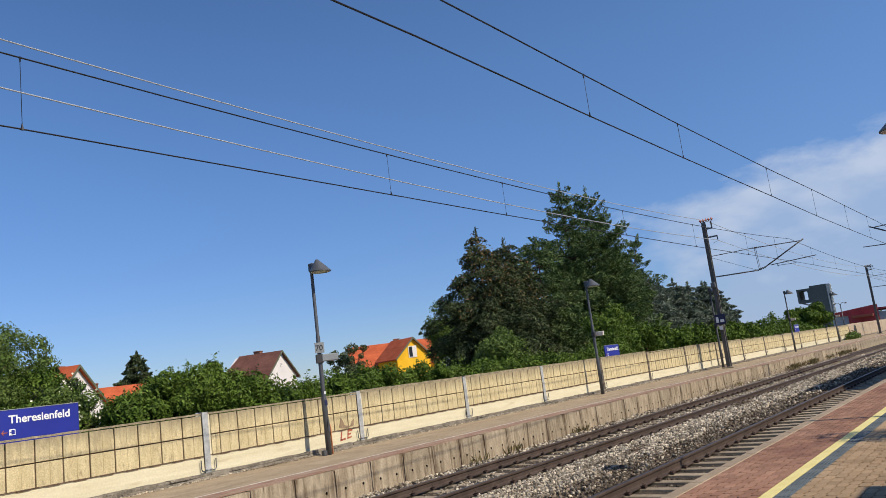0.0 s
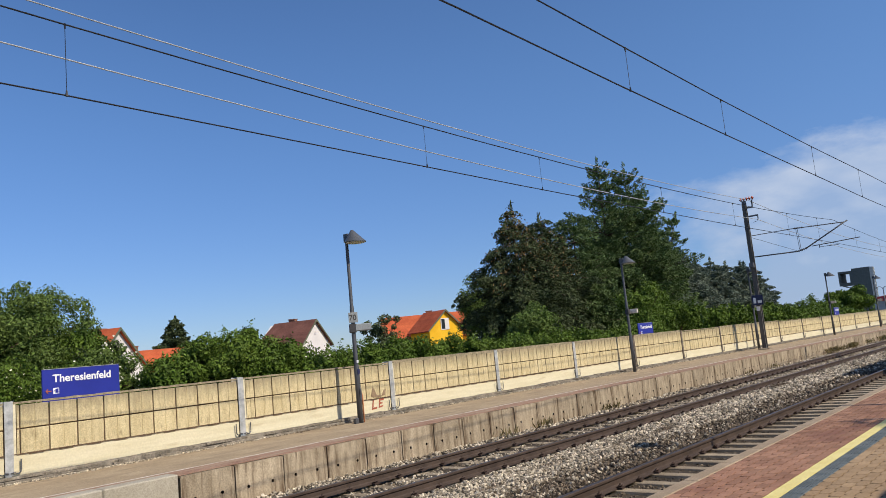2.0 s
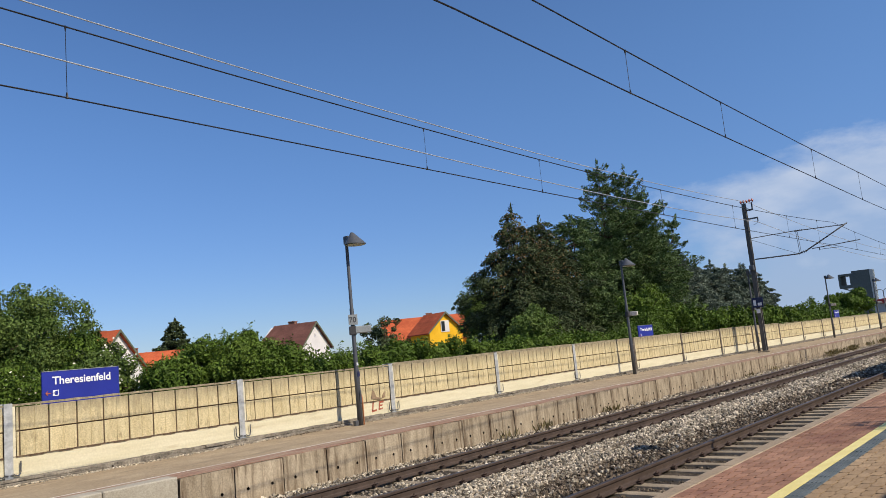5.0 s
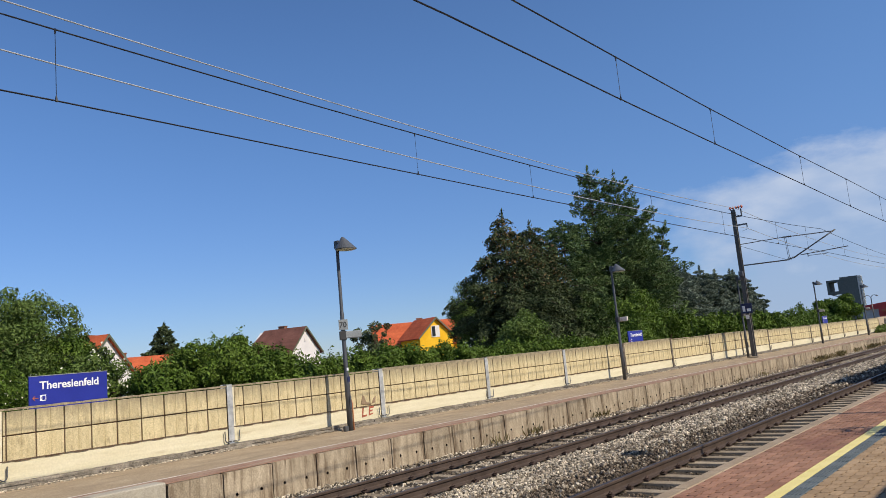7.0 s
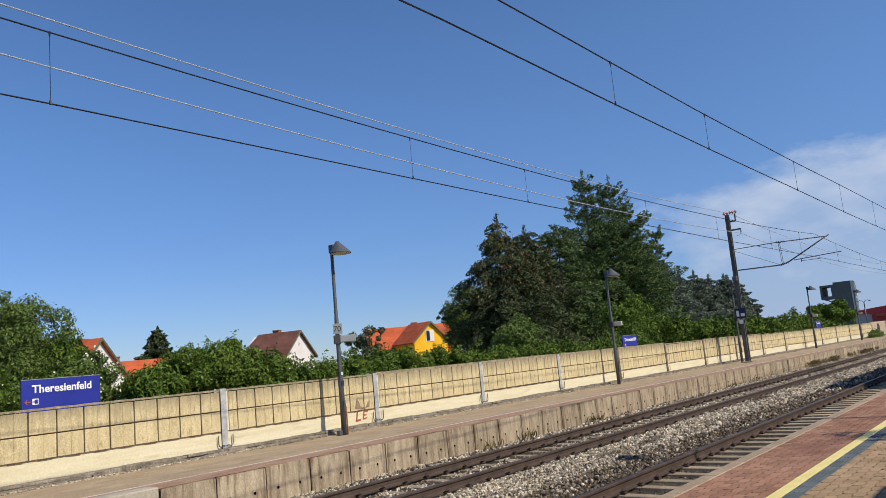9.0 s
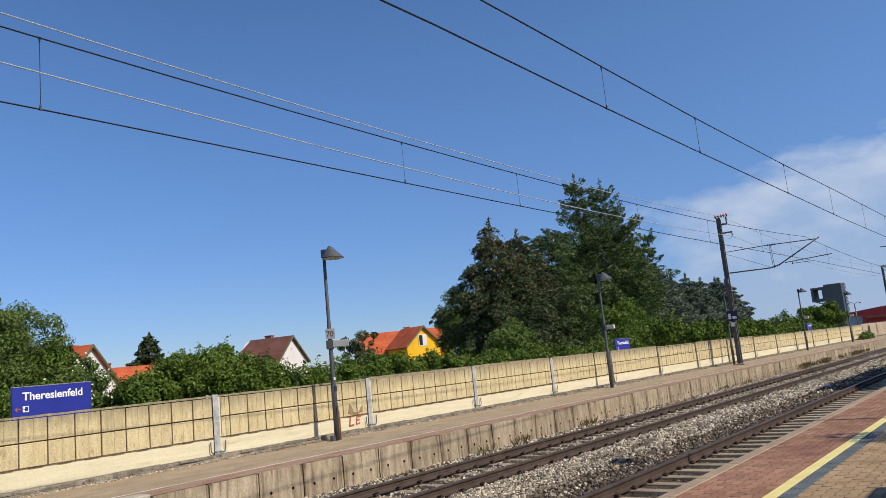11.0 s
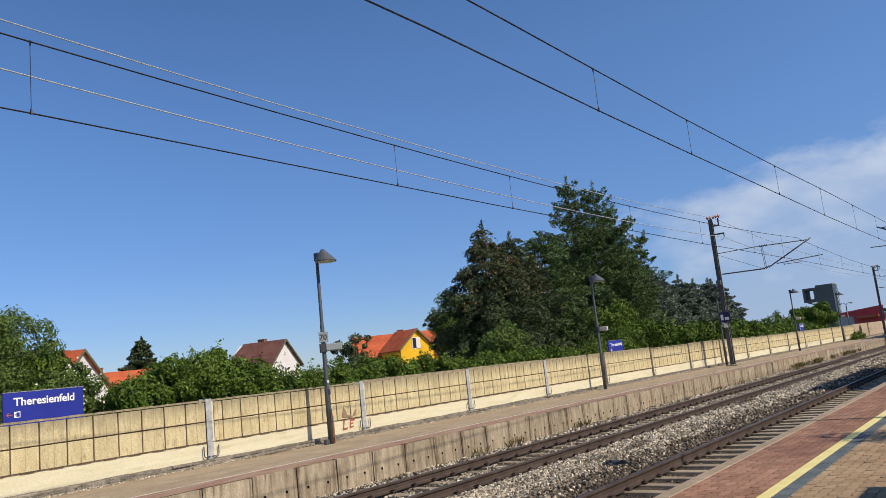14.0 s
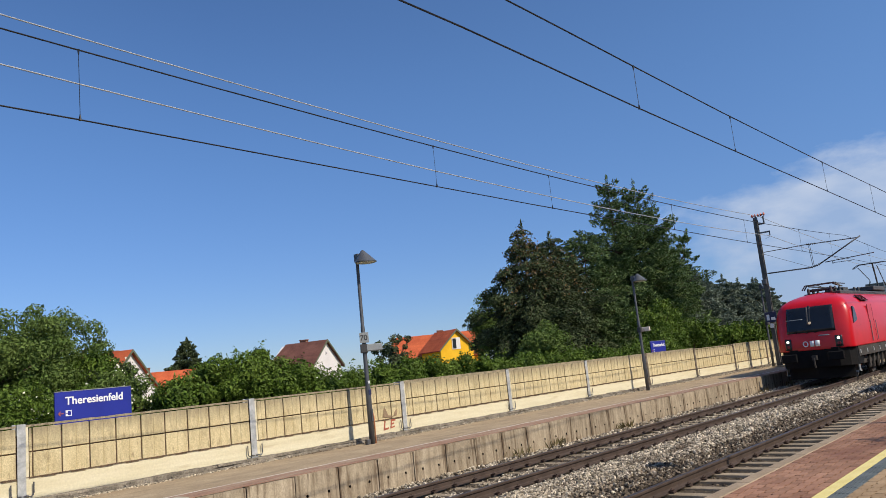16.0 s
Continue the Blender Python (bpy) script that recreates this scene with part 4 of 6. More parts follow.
# ---- graffiti ----
def make_graffiti():
    t = thing("graffiti", "red spray-painted letters LE on the barrier's base", "graffiti", (14.16, WALL_Y - 0.0452, 0))
    def letter(bars, label):
        bm = boxes(*[(x0, x1, -0.003, 0, z0, z1) for x0, x1, z0, z1 in bars])
        for v in bm.verts:
            # a hasty hand: slanted and uneven
            v.co.x += 0.22 * (v.co.z - 0.75) + 0.015 * noise.noise(v.co * 9)
            v.co.z += 0.10 * (v.co.x - 0.3) + 0.015 * noise.noise(v.co * 7)
        part("letter", bm, M_REDPAINT, t, label)
    letter([(0.05, 0.10, 0.68, 0.90), (0.05, 0.24, 0.65, 0.70)], "red letter L")
    letter([(0.30, 0.35, 0.66, 0.88), (0.35, 0.48, 0.83, 0.88), (0.35, 0.44, 0.75, 0.79), (0.35, 0.47, 0.66, 0.70)], "red letter E")
    bm = bmesh.new()
    prism(bm, [(0.02, 0.98), (0.10, 1.22), (0.16, 1.16), (0.22, 1.02), (0.42, 0.97), (0.50, 1.10), (0.58, 1.14), (0.55, 0.98), (0.30, 0.94)], -0.026, -0.0125, "y")
    part("smudge", bm, M_BROWNPAINT, t, "brown painted smudge")


# ---- near platform ----
def make_near_platform():
    base = boxes((X0, 200, -14, NEAR_EDGE - 0.16, -0.55, NEAR_Z - 0.007))
    p = part("near_platform", base, M_JOINTSAND, None)
    tagged(p, "near platform paved with red and tan concrete blocks", "platform", kind="structure")
    part("platform_wall", boxes((X0, 200, NEAR_EDGE - 0.15, NEAR_EDGE - 0.03, -0.6, NEAR_Z - 0.1)), M_BLOCK, p)
    return p


near_platform = make_near_platform()


def make_near_paving():
    kerb = bpy.data.meshes.new("kerb_stone")
    bm = boxes((-0.494, 0.494, -0.08, 0.08, -0.12, 0), bevel=0.01)
    bm.to_mesh(kerb)
    bm.free()
    kerb.materials.append(M_KERB)
    for i in range(46):
        k = mesh_ob("kerb_stone", kerb, near_platform)
        k.location = (5 + i, NEAR_EDGE - 0.08, NEAR_Z + 0.004)
    part("far_kerb", boxes((51 - 0.5, 200, NEAR_EDGE - 0.16, NEAR_EDGE, NEAR_Z - 0.12, NEAR_Z + 0.004), (X0, 4.5, NEAR_EDGE - 0.16, NEAR_EDGE, NEAR_Z - 0.12, NEAR_Z + 0.004)), M_KERB, near_platform)
    part("safety_line", boxes((X0, 200, 2.345, 2.465, NEAR_Z - 0.05, NEAR_Z + 0.003)), M_YELLOW, near_platform, "yellow painted safety line")
    tac = bpy.data.meshes.new("tactile_slab")
    bm = boxes((-0.146, 0.146, -0.075, 0.075, -0.05, -0.002), bevel=0.004)
    for k in range(4):
        box(bm, -0.14, 0.14, -0.062 + k * 0.038, -0.045 + k * 0.038, -0.003, 0.002)
    bm.to_mesh(tac)
    bm.free()
    tac.materials.append(M_TACTILE)
    for i in range(90):
        k = mesh_ob("tactile_slab", tac, near_platform)
        k.location = (5.5 + i * 0.30, 2.268, NEAR_Z)
    part("far_tactile_strip", boxes((5.5 + 89.5 * 0.30, 200, 2.193, 2.343, NEAR_Z - 0.05, NEAR_Z - 0.002), (X0, 5.35, 2.193, 2.343, NEAR_Z - 0.05, NEAR_Z - 0.002)), M_TACTILE, near_platform)

    # block paving with cut corners: near blocks one by one, the rest joined
    lx, ly, ch = 0.0970, 0.0478, 0.026
    PAVER = [(-lx + ch, -ly), (lx - ch, -ly), (lx, -ly + ch), (lx, ly - ch), (lx - ch, ly), (-lx + ch, ly), (-lx, ly - ch), (-lx, -ly + ch)]
    paver = {}
    for nm, mt in (("red", M_PAVER), ("tan", M_PAVERTAN)):
        me = bpy.data.meshes.new("paver")
        bm = prism(bmesh.new(), PAVER, -0.06, 0, "z")
        bm.to_mesh(me)
        bm.free()
        me.materials.append(mt)
        paver[nm] = me
    rest = {"red": [], "tan": []}
    single = {"red": 0, "tan": 0}
    for nm, ya, rows, lim, far_rows in (("red", NEAR_EDGE - 0.165, 8, 260, 0), ("tan", 2.188, 16, 240, 24)):
        for i in range(-60, 260):
            for r in range(rows if i >= 0 else rows + far_rows):
                x = 6.2 + i * 0.2 + (0.1 if r % 2 else 0)
                y = ya - 0.05 - r * (0.1025 if nm == "red" else 0.1)
                if nm == "red" and y - 0.05 < 2.462:
                    continue
                if 6.1 < x < 9.4 and r < 12 and single[nm] < lim:
                    single[nm] += 1
                    o = mesh_ob("paver", paver[nm], near_platform)
                    o.location = (x, y, NEAR_Z + rng.uniform(-0.0015, 0.001))
                else:
                    rest[nm].append((x, y))
    for nm, mt in (("red", M_PAVER), ("tan", M_PAVERTAN)):
        P = np.array(rest[nm])
        n = len(P)
        q = np.array(PAVER)
        v = np.zeros((n, 16, 3))
        v[:, :8, :2] = P[:, None] + q[None] * 0.99
        v[:, 8:, :2] = P[:, None] + q[None]
        v[:, :8, 2] = NEAR_Z
        v[:, 8:, 2] = NEAR_Z - 0.006
        v[:, :, 2] += rng.uniform(-0.0015, 0.001, (n, 1))
        ring = [(k, 8 + k, 8 + (k + 1) % 8, (k + 1) % 8) for k in range(8)]
        f = np.array([(0, 1, 2, 7), (2, 3, 6, 7), (3, 4, 5, 6)] + ring)
        ob = scatter_mesh("paving", v.reshape(-1, 3), (np.arange(n)[:, None, None] * 16 + f[None]).reshape(-1, 4), mt, near_platform)
        ob["kind"] = "stuff"


# ---- plants ----
def crown_points(n, centre, radii, lumps, seed, hollow=0.62, clump=1.0):
    """Points and outward directions on the skins of many overlapping clumps that make up a crown."""
    r = np.random.default_rng(seed)
    k = lumps
    d = r.normal(size=(k, 3))
    d /= np.linalg.norm(d, axis=1)[:, None]
    c = np.array(centre) + d * np.array(radii) * r.uniform(0.30, 0.86, (k, 1))
    rad = clump * np.mean(radii) * r.uniform(0.16, 0.40, k)
    i = r.choice(k, n, p=rad ** 2 / np.sum(rad ** 2))
    e = r.normal(size=(n, 3))
    e /= np.linalg.norm(e, axis=1)[:, None]
    bumpy = 1 + 0.22 * np.sin(e[:, 0] * 7 + i) * np.cos(e[:, 2] * 6 + 2 * i)
    return c[i] + e * np.array([1, 1, 0.8]) * (rad[i] * bumpy * r.uniform(hollow, 1.05, n))[:, None], e


def branch(bm, a, b, r0, r1, bend=0.1):
    a, b = Vector(a), Vector(b)
    mid = (a + b) / 2 + Vector((rng.normal(), rng.normal(), abs(rng.normal()))) * bend
    tube(bm, [a, mid, b], r0, 6, r1)


def make_broadleaf(name, at, height, radii, n, size, seed, label, leafmat, cz=None, category="tree", blossom=0, lumps=40, clump=1.0):
    t = thing(name, label, category, at)
    bm = bmesh.new()
    cz = height - radii[2] if cz is None else cz
    tube(bm, [(0, 0, -0.3), (0.05, 0.02, cz * 0.5), (0.0, 0.05, cz)], 0.05 + height * 0.016, 8, 0.03 + height * 0.008)
    r = np.random.default_rng(seed)
    for i in range(9):
        a = i * 2.4
        u = r.uniform(0.5, 0.85)
        branch(bm, (0, 0, cz * r.uniform(0.4, 0.9)), (math.cos(a) * radii[0] * u, math.sin(a) * radii[1] * u, cz + radii[2] * r.uniform(-0.3, 0.6)), 0.012 * height, 0.01)
    part("trunk", bm, M_BARK, t)
    pts, out = crown_points(n, (0, 0, cz), radii, lumps, seed, clump=clump)
    keep = pts[:, 2] > 0.02 * height
    leaf_mesh("crown", pts[keep], size, leafmat, t, facing=out[keep], loose=0.5)
    if blossom:
        leaf_mesh("blossom", crown_points(blossom, (0, 0, cz), [q * 1.12 for q in radii], 16, seed + 5, 0.95)[0], size * 0.7, M_BLOSSOM, t, slim=0.9, label="clusters of white blossom")
    return t


def make_hedge(name, x0, x1, y, depth, tops, n, size, seed, label, leafmat, base=0.2):
    """A run of grown-out bushes; tops gives the height along x."""
    t = thing(name, label, "hedge", (0, 0, base))
    r = np.random.default_rng(seed)
    bm = bmesh.new()
    for x in np.arange(x0 + 0.3, x1, 0.9):
        h = np.interp(x, *zip(*tops)) - base
        branch(bm, (x, y + r.uniform(-0.3, 0.3), -0.2), (x + r.uniform(-0.4, 0.4), y + r.uniform(-0.4, 0.4), h * 0.8), 0.04, 0.01)
    part("stems", bm, M_BARK, t)["kind"] = "stuff"
    k = int((x1 - x0) * 10)
    cx = r.uniform(x0, x1, k)
    h = np.interp(cx, *zip(*tops)) - base
    rad = r.uniform(0.22, 0.52, k)
    cz = h * r.uniform(0.35, 1.0, k) ** 0.5 - rad * 0.75
    cy = y + r.uniform(-depth, depth, k) * 0.6
    i = r.integers(0, k, n)
    e = r.normal(size=(n, 3))
    e /= np.linalg.norm(e, axis=1)[:, None]
    bumpy = 1 + 0.2 * np.sin(e[:, 0] * 8 + i) * np.cos(e[:, 2] * 7 + 2 * i)
    p = np.stack([cx, cy, cz], 1)[i] + e * (rad[i] * bumpy * r.uniform(0.66, 1.05, n))[:, None]
    # young shoots that rise out of the outline, leaf by leaf
    m = int((x1 - x0) * 9)
    j = r.integers(0, k, m)
    foot = np.stack([cx[j], cy[j], cz[j] + rad[j] * 0.8], 1) + r.normal(scale=(0.14, 0.14, 0.02), size=(m, 3))
    lean = np.stack([r.normal(scale=0.35, size=m), r.normal(scale=0.35, size=m), np.ones(m)], 1) * r.uniform(0.12, 0.34, (m, 1))
    u = np.linspace(0, 1, 7)
    q = (foot[:, None] + lean[:, None] * u[None, :, None]).reshape(-1, 3) + r.normal(scale=0.022, size=(m * 7, 3))
    qe = r.normal(size=(m * 7, 3))
    leaf_mesh("crown", np.concatenate([p, q]), size, leafmat, t, facing=np.concatenate([e, qe]), loose=0.5)
    return t


def make_conifer(name, at, height, radius, whorls, per, dense, size, seed, label, needle, droop=-0.15, tips=0.0, bare=0.12, shape=1.0, lean=(0, 0), ragged=0.25, up=0.0, prof=None, twig=1.0, thick=0.17):
    """Trunk, whorls of limbs, side boughs along each limb, and needle sprays lying on the skin of each bough. prof: (height share, reach in metres)."""
    t = thing(name, label, "conifer", at)
    r = np.random.default_rng(seed)
    bm = bmesh.new()
    tube(bm, [(0, 0, -0.3), (lean[0] * 0.5, lean[1] * 0.5, height * 0.5), (lean[0], lean[1], height * 0.985)], 0.017 * height, 8, 0.012)
    base, way, length, C = [], [], [], []
    Z = np.array([0.0, 0.0, 1.0])
    for w in range(whorls):
        u = bare + (0.97 - bare) * (w + r.uniform(0, 0.8)) / whorls
        reach0 = float(np.interp(u, *zip(*prof))) if prof else radius * (1 - u) ** shape + 0.03 * radius
        o = np.array([lean[0] * u, lean[1] * u, u * height])
        for b in range(per if reach0 > 0.7 else max(4, per - 2)):
            a = 2 * math.pi * (b + r.random()) / per
            reach = max(0.16, reach0 * (1 + ragged * r.normal()))
            d = np.array([math.cos(a), math.sin(a), 0.0])
            side = np.cross(d, Z)
            rise = droop + up * u + r.normal() * 0.13
            tip = o + d * reach + Z * reach * rise
            mid = o + d * reach * 0.5 + Z * (reach * rise * 0.25)
            if reach > 0.6:
                tube(bm, [o, mid, tip], 0.010 + 0.010 * reach, 4, 0.006)
            heading = tip - mid
            heading /= np.linalg.norm(heading)
            L0 = min(reach, 0.45 + 0.28 * reach) * twig
            base.append(tip - heading * L0 * 0.75)
            way.append(heading)
            length.append(L0)
            k = int(reach / 0.42)
            for q in range(k):
                s = (q + r.uniform(0.3, 1.0)) / k
                if s < 0.22:
                    continue
                foot = o + (mid - o) * (s * 2) if s < 0.5 else mid + (tip - mid) * (s * 2 - 1)
                g = heading * r.uniform(0.35, 0.9) + side * (1 if (q + b) % 2 else -1) * r.uniform(0.5, 1.1) + Z * r.normal() * 0.22
                base.append(foot)
                way.append(g / np.linalg.norm(g))
                length.append((0.30 + 0.30 * reach * (1.1 - s)) * r.uniform(0.75, 1.3) * twig)
            if tips and u > 0.6 and r.random() < tips:
                C.append(tip + r.normal(scale=(0.20, 0.20, 0.18), size=(20, 3)) - d * 0.12 - Z * 0.12)
    base, way, length = np.array(base), np.array(way), np.array(length)
    num = np.maximum(20, (dense * length ** 1.6).astype(int))
    i = np.repeat(np.arange(len(base)), num)
    n = len(i)
    w, Lh = way[i], length[i][:, None]
    side = np.cross(w, Z)
    side /= np.linalg.norm(side, axis=1)[:, None] + 1e-9
    top = np.cross(side, w)
    s = r.uniform(0.02, 1.0, n)[:, None] ** 0.8
    th = r.uniform(0, 2 * math.pi, n)[:, None]
    body = np.sin(np.pi * np.clip(s, 0, 1) ** 0.75) ** 0.7 * r.uniform(0.65, 1.08, (n, 1))
    P = base[i] + w * Lh * s + side * np.cos(th) * body * Lh * 0.34 + top * np.sin(th) * body * Lh * thick
    P[:, 2] += (droop * 0.5 + up * 0.25) * (s[:, 0] ** 2) * Lh[:, 0]
    out = side * np.cos(th) * 0.5 + top * np.sin(th) + 0.12 * w
    D = w + side * np.cos(th) * 0.7 + top * np.sin(th) * 0.35
    # the leader, a slim upright tip
    k = 60
    u = r.uniform(0.93, 1.02, k)
    P = np.concatenate([P, np.stack([lean[0] * u, lean[1] * u, u * height], 1) + r.normal(scale=0.10, size=(k, 3)) * (1.06 - u)[:, None] * 9])
    out = np.concatenate([out, r.normal(size=(k, 3))])
    D = np.concatenate([D, np.tile([0.0, 0.0, 1.4], (k, 1))])
    part("trunk", bm, M_BARK, t)
    leaf_mesh("needles", P, size * 1.2, needle, t, D, 0.29, mess=0.5, facing=out, loose=0.35)
    if C:
        leaf_mesh("cone_cluster", np.concatenate(C), size * 0.8, M_CONE, t, slim=0.5, label="brown hanging cones")["kind"] = "stuff"
    return t


def make_plants():
    # feathery tree and elder bushes behind the first sign
    make_broadleaf("feathery_tree", (5.6, 19.6, 0.2), 4.75, (3.0, 2.0, 1.75), 40000, 0.085, 11, "feathery light green tree behind the noise barrier", M_LEAF_LIGHT, 2.95, lumps=170, clump=0.55)
    make_broadleaf("feathery_tree", (1.6, 19.2, 0.2), 5.2, (3.4, 2.0, 2.0), 20000, 0.10, 12, "feathery light green tree behind the noise barrier", M_LEAF_LIGHT, 3.1, lumps=150, clump=0.55)
    make_broadleaf("feathery_tree", (7.6, 19.9, 0.2), 4.7, (1.9, 1.4, 1.8), 30000, 0.08, 17, "feathery light green tree behind the noise barrier", M_LEAF_LIGHT, 2.9, lumps=150, clump=0.55)
    make_broadleaf("elder_bush", (6.6, 17.2, 0.2), 2.6, (2.3, 1.0, 1.3), 18000, 0.085, 13, "elder bush with white blossom behind the sign", M_LEAF, 1.35, "bush", 330, 46)
    make_broadleaf("elder_bush", (8.4, 17.6, 0.2), 3.15, (1.1, 0.9, 1.4), 11000, 0.085, 14, "elder bush with white blossom beside the hedge", M_LEAF_LIGHT, 1.55, "bush", 170, 30)
    make_broadleaf("elder_bush", (8.45, 19.5, 0.2), 3.9, (1.35, 1.0, 2.0), 20000, 0.09, 16, "dense dark green bush below the larch", M_LEAF, 1.9, "bush", 0, 30)
    make_conifer("small_larch", (9.3, 20.6, 0.2), 3.75, 1.1, 15, 8, 420, 0.10, 15, "small ragged larch behind the noise barrier", M_PINE, 0.3, up=0.3, ragged=0.5)
    make_broadleaf("yew_bush", (8.95, 19.2, 0.2), 3.5, (0.85, 0.8, 1.7), 16000, 0.085, 18, "dense dark yew bush in front of the red-roofed house", M_NEEDLE, 1.7, "bush", 0, 34)
    make_hedge("hornbeam_hedge", 8.9, 15.2, 16.25, 1.0, [(8.9, 2.65), (9.5, 2.95), (10.7, 3.1), (11.8, 2.98), (12.6, 2.6), (13.6, 2.4), (15.2, 2.25)], 62000, 0.095, 21, "dense green hornbeam hedge hanging over the barrier", M_LEAF)
    make_hedge("hornbeam_hedge", 15.0, 24.0, 17.0, 1.0, [(15, 2.3), (16.4, 2.65), (17.6, 2.75), (18.6, 2.55), (20, 2.4), (22, 2.3), (24, 2.25)], 58000, 0.102, 22, "grown-out green hedge behind the noise barrier", M_LEAF)
    make_broadleaf("cherry_shrub", (17.7, 18.0, 0.2), 3.85, (1.05, 0.9, 1.3), 8500, 0.095, 23, "loose dark green cherry shrub above the hedge", M_NEEDLE, 2.2, "bush", 0, 46, 0.6)
    make_hedge("hornbeam_hedge", 24.0, 40.0, 17.2, 1.2, [(24, 2.3), (27, 2.45), (30, 2.2), (34, 2.3), (36, 3.1), (40, 3.3)], 52000, 0.13, 24, "green hedge behind the noise barrier", M_LEAF)
    make_broadleaf("lime_bush", (27.2, 18.4, 0.2), 2.75, (1.6, 1.2, 1.3), 9000, 0.14, 25, "broad green bush in front of the conifers", M_LEAF_LIGHT, 2.4, "bush")
    make_broadleaf("lime_bush", (38.2, 18.2, 0.2), 3.9, (2.6, 1.4, 1.8), 14000, 0.16, 26, "broad green bush in front of the conifers", M_LEAF, 2.6, "bush")
    make_hedge("hornbeam_hedge", 40.0, 70.0, 17.6, 1.4, [(40, 3.3), (44, 3.0), (48, 2.9), (53, 3.0), (58, 3.0), (61, 2.6), (65, 2.4), (67.5, 2.7), (70, 2.4)], 36000, 0.235, 27, "green hedge behind the noise barrier", M_LEAF)
    make_hedge("hornbeam_hedge", 70.0, 82.0, 17.8, 1.4, [(70, 2.7), (74, 2.4), (82, 1.9)], 12000, 0.24, 28, "green hedge behind the noise barrier", M_LEAF)
    # group of big conifers
    make_broadleaf("plum_tree", (40.2, 31, 0.2), 6.9, (1.6, 1.7, 2.7), 17000, 0.16, 31, "round light green tree beside the conifers", M_LEAF_LIGHT, 4.1, lumps=55)
    make_conifer("spruce", (34.9, 24.2, 0.2), 9.5, 3.0, 26, 9, 66, 0.19, 32, "broad dark spruce with brown cones near its top", M_NEEDLE, -0.24, 0.95, 0.03, ragged=0.26, twig=1.1, thick=0.22,
                 prof=[(0, 2.1), (0.3, 2.5), (0.5, 2.5), (0.62, 2.2), (0.75, 1.6), (0.86, 0.95), (0.94, 0.5), (1, 0.12)])
    make_conifer("spruce", (38.9, 25.0, 0.2), 9.4, 3.0, 26, 9, 66, 0.19, 33, "broad dark spruce with brown cones near its top", M_NEEDLE, -0.24, 0.6, 0.03, ragged=0.26, twig=1.1, thick=0.22,
                 prof=[(0, 3.0), (0.4, 2.8), (0.6, 2.1), (0.78, 1.3), (0.88, 0.9), (0.95, 0.6), (1, 0.2)])
    make_conifer("spruce", (42.8, 25.0, 0.2), 9.7, 3.4, 22, 9, 62, 0.20, 34, "dark spruce standing among the pines", M_PINE, -0.08, 0.0, 0.03, 0.55, ragged=0.28, twig=1.1, thick=0.22)
    make_conifer("pine", (49.1, 26.0, 0.2), 14.4, 3.3, 24, 7, 64, 0.21, 35, "tall pine with a slim broken top", M_PINE, -0.10, 0.0, 0.04, up=0.6, ragged=0.34, thick=0.26,
                 prof=[(0, 2.4), (0.5, 3.0), (0.68, 2.4), (0.735, 0.5), (0.78, 1.35), (0.86, 1.15), (0.93, 0.65), (1, 0.15)])
    make_conifer("pine", (53.6, 26.2, 0.2), 14.7, 3.0, 27, 7, 64, 0.21, 36, "tall pine with a slim pointed top", M_PINE, -0.10, 0.0, 0.04, up=0.8, ragged=0.3, thick=0.26,
                 prof=[(0, 2.4), (0.5, 2.9), (0.68, 2.2), (0.76, 1.5), (0.86, 0.9), (0.94, 0.45), (1, 0.1)])
    make_conifer("pine", (50.6, 25.0, 0.2), 10.9, 4.1, 22, 9, 62, 0.21, 38, "dense pine below the two tall ones", M_PINE, -0.05, 0.0, 0.04, 0.45, up=0.25, ragged=0.26, thick=0.26)
    make_conifer("pine", (53.4, 25.6, 0.2), 11.2, 1.35, 22, 7, 64, 0.21, 37, "pine leaning outwards beside the taller ones", M_PINE, 0.0, 0.0, 0.05, 0.38, lean=(7.5, 0), up=0.5, ragged=0.3, thick=0.26)
    for x, y, h, rr, sd in ((62.2, 28.0, 9.9, 4.0, 41), (66.2, 28.2, 8.6, 3.5, 42), (70.6, 29.6, 8.3, 3.4, 43), (75.2, 31.0, 8.8, 3.3, 48), (79.6, 32.0, 8.7, 3.2, 44), (83.6, 31.5, 8.3, 3.0, 50), (87.0, 33.2, 9.3, 3.2, 49), (91.2, 33.0, 8.9, 3.2, 45), (95.2, 32.6, 9.0, 3.2, 46), (99.0, 33.5, 9.2, 3.2, 61), (103, 33.5, 8.4, 3.2, 47)):
        make_conifer("blue_spruce", (x, y, 0.2), h, rr, 20, 9, 42, 0.25 + 0.0008 * x, sd, "grey-blue spruce in a row behind the hedge", M_BLUENEEDLE, -0.06, 0, 0.03, 0.74, ragged=0.24, twig=1.15, thick=0.22)
    # distance
    make_conifer("fir", (49.4, 86.0, 0.2), 8.9, 3.3, 18, 9, 40, 0.36, 51, "lone dark fir beyond the roofs", M_NEEDLE, -0.1, shape=0.75, ragged=0.2, twig=1.3, thick=0.26)
    make_broadleaf("far_tree", (56, 84, 0.2), 6.0, (4, 3, 2.6), 4000, 0.42, 52, "round green tree beyond the roofs", M_LEAF)
    make_broadleaf("far_tree", (116.3, 26.3, 0.2), 6.1, (3.3, 3.3, 2.7), 14000, 0.34, 53, "broad green tree in front of the tower", M_LEAF, 2.75)
    make_broadleaf("far_tree", (97, 25.6, 0.2), 3.3, (4.5, 3, 1.5), 8000, 0.30, 54, "green bushes far along the line", M_LEAF, 1.7)
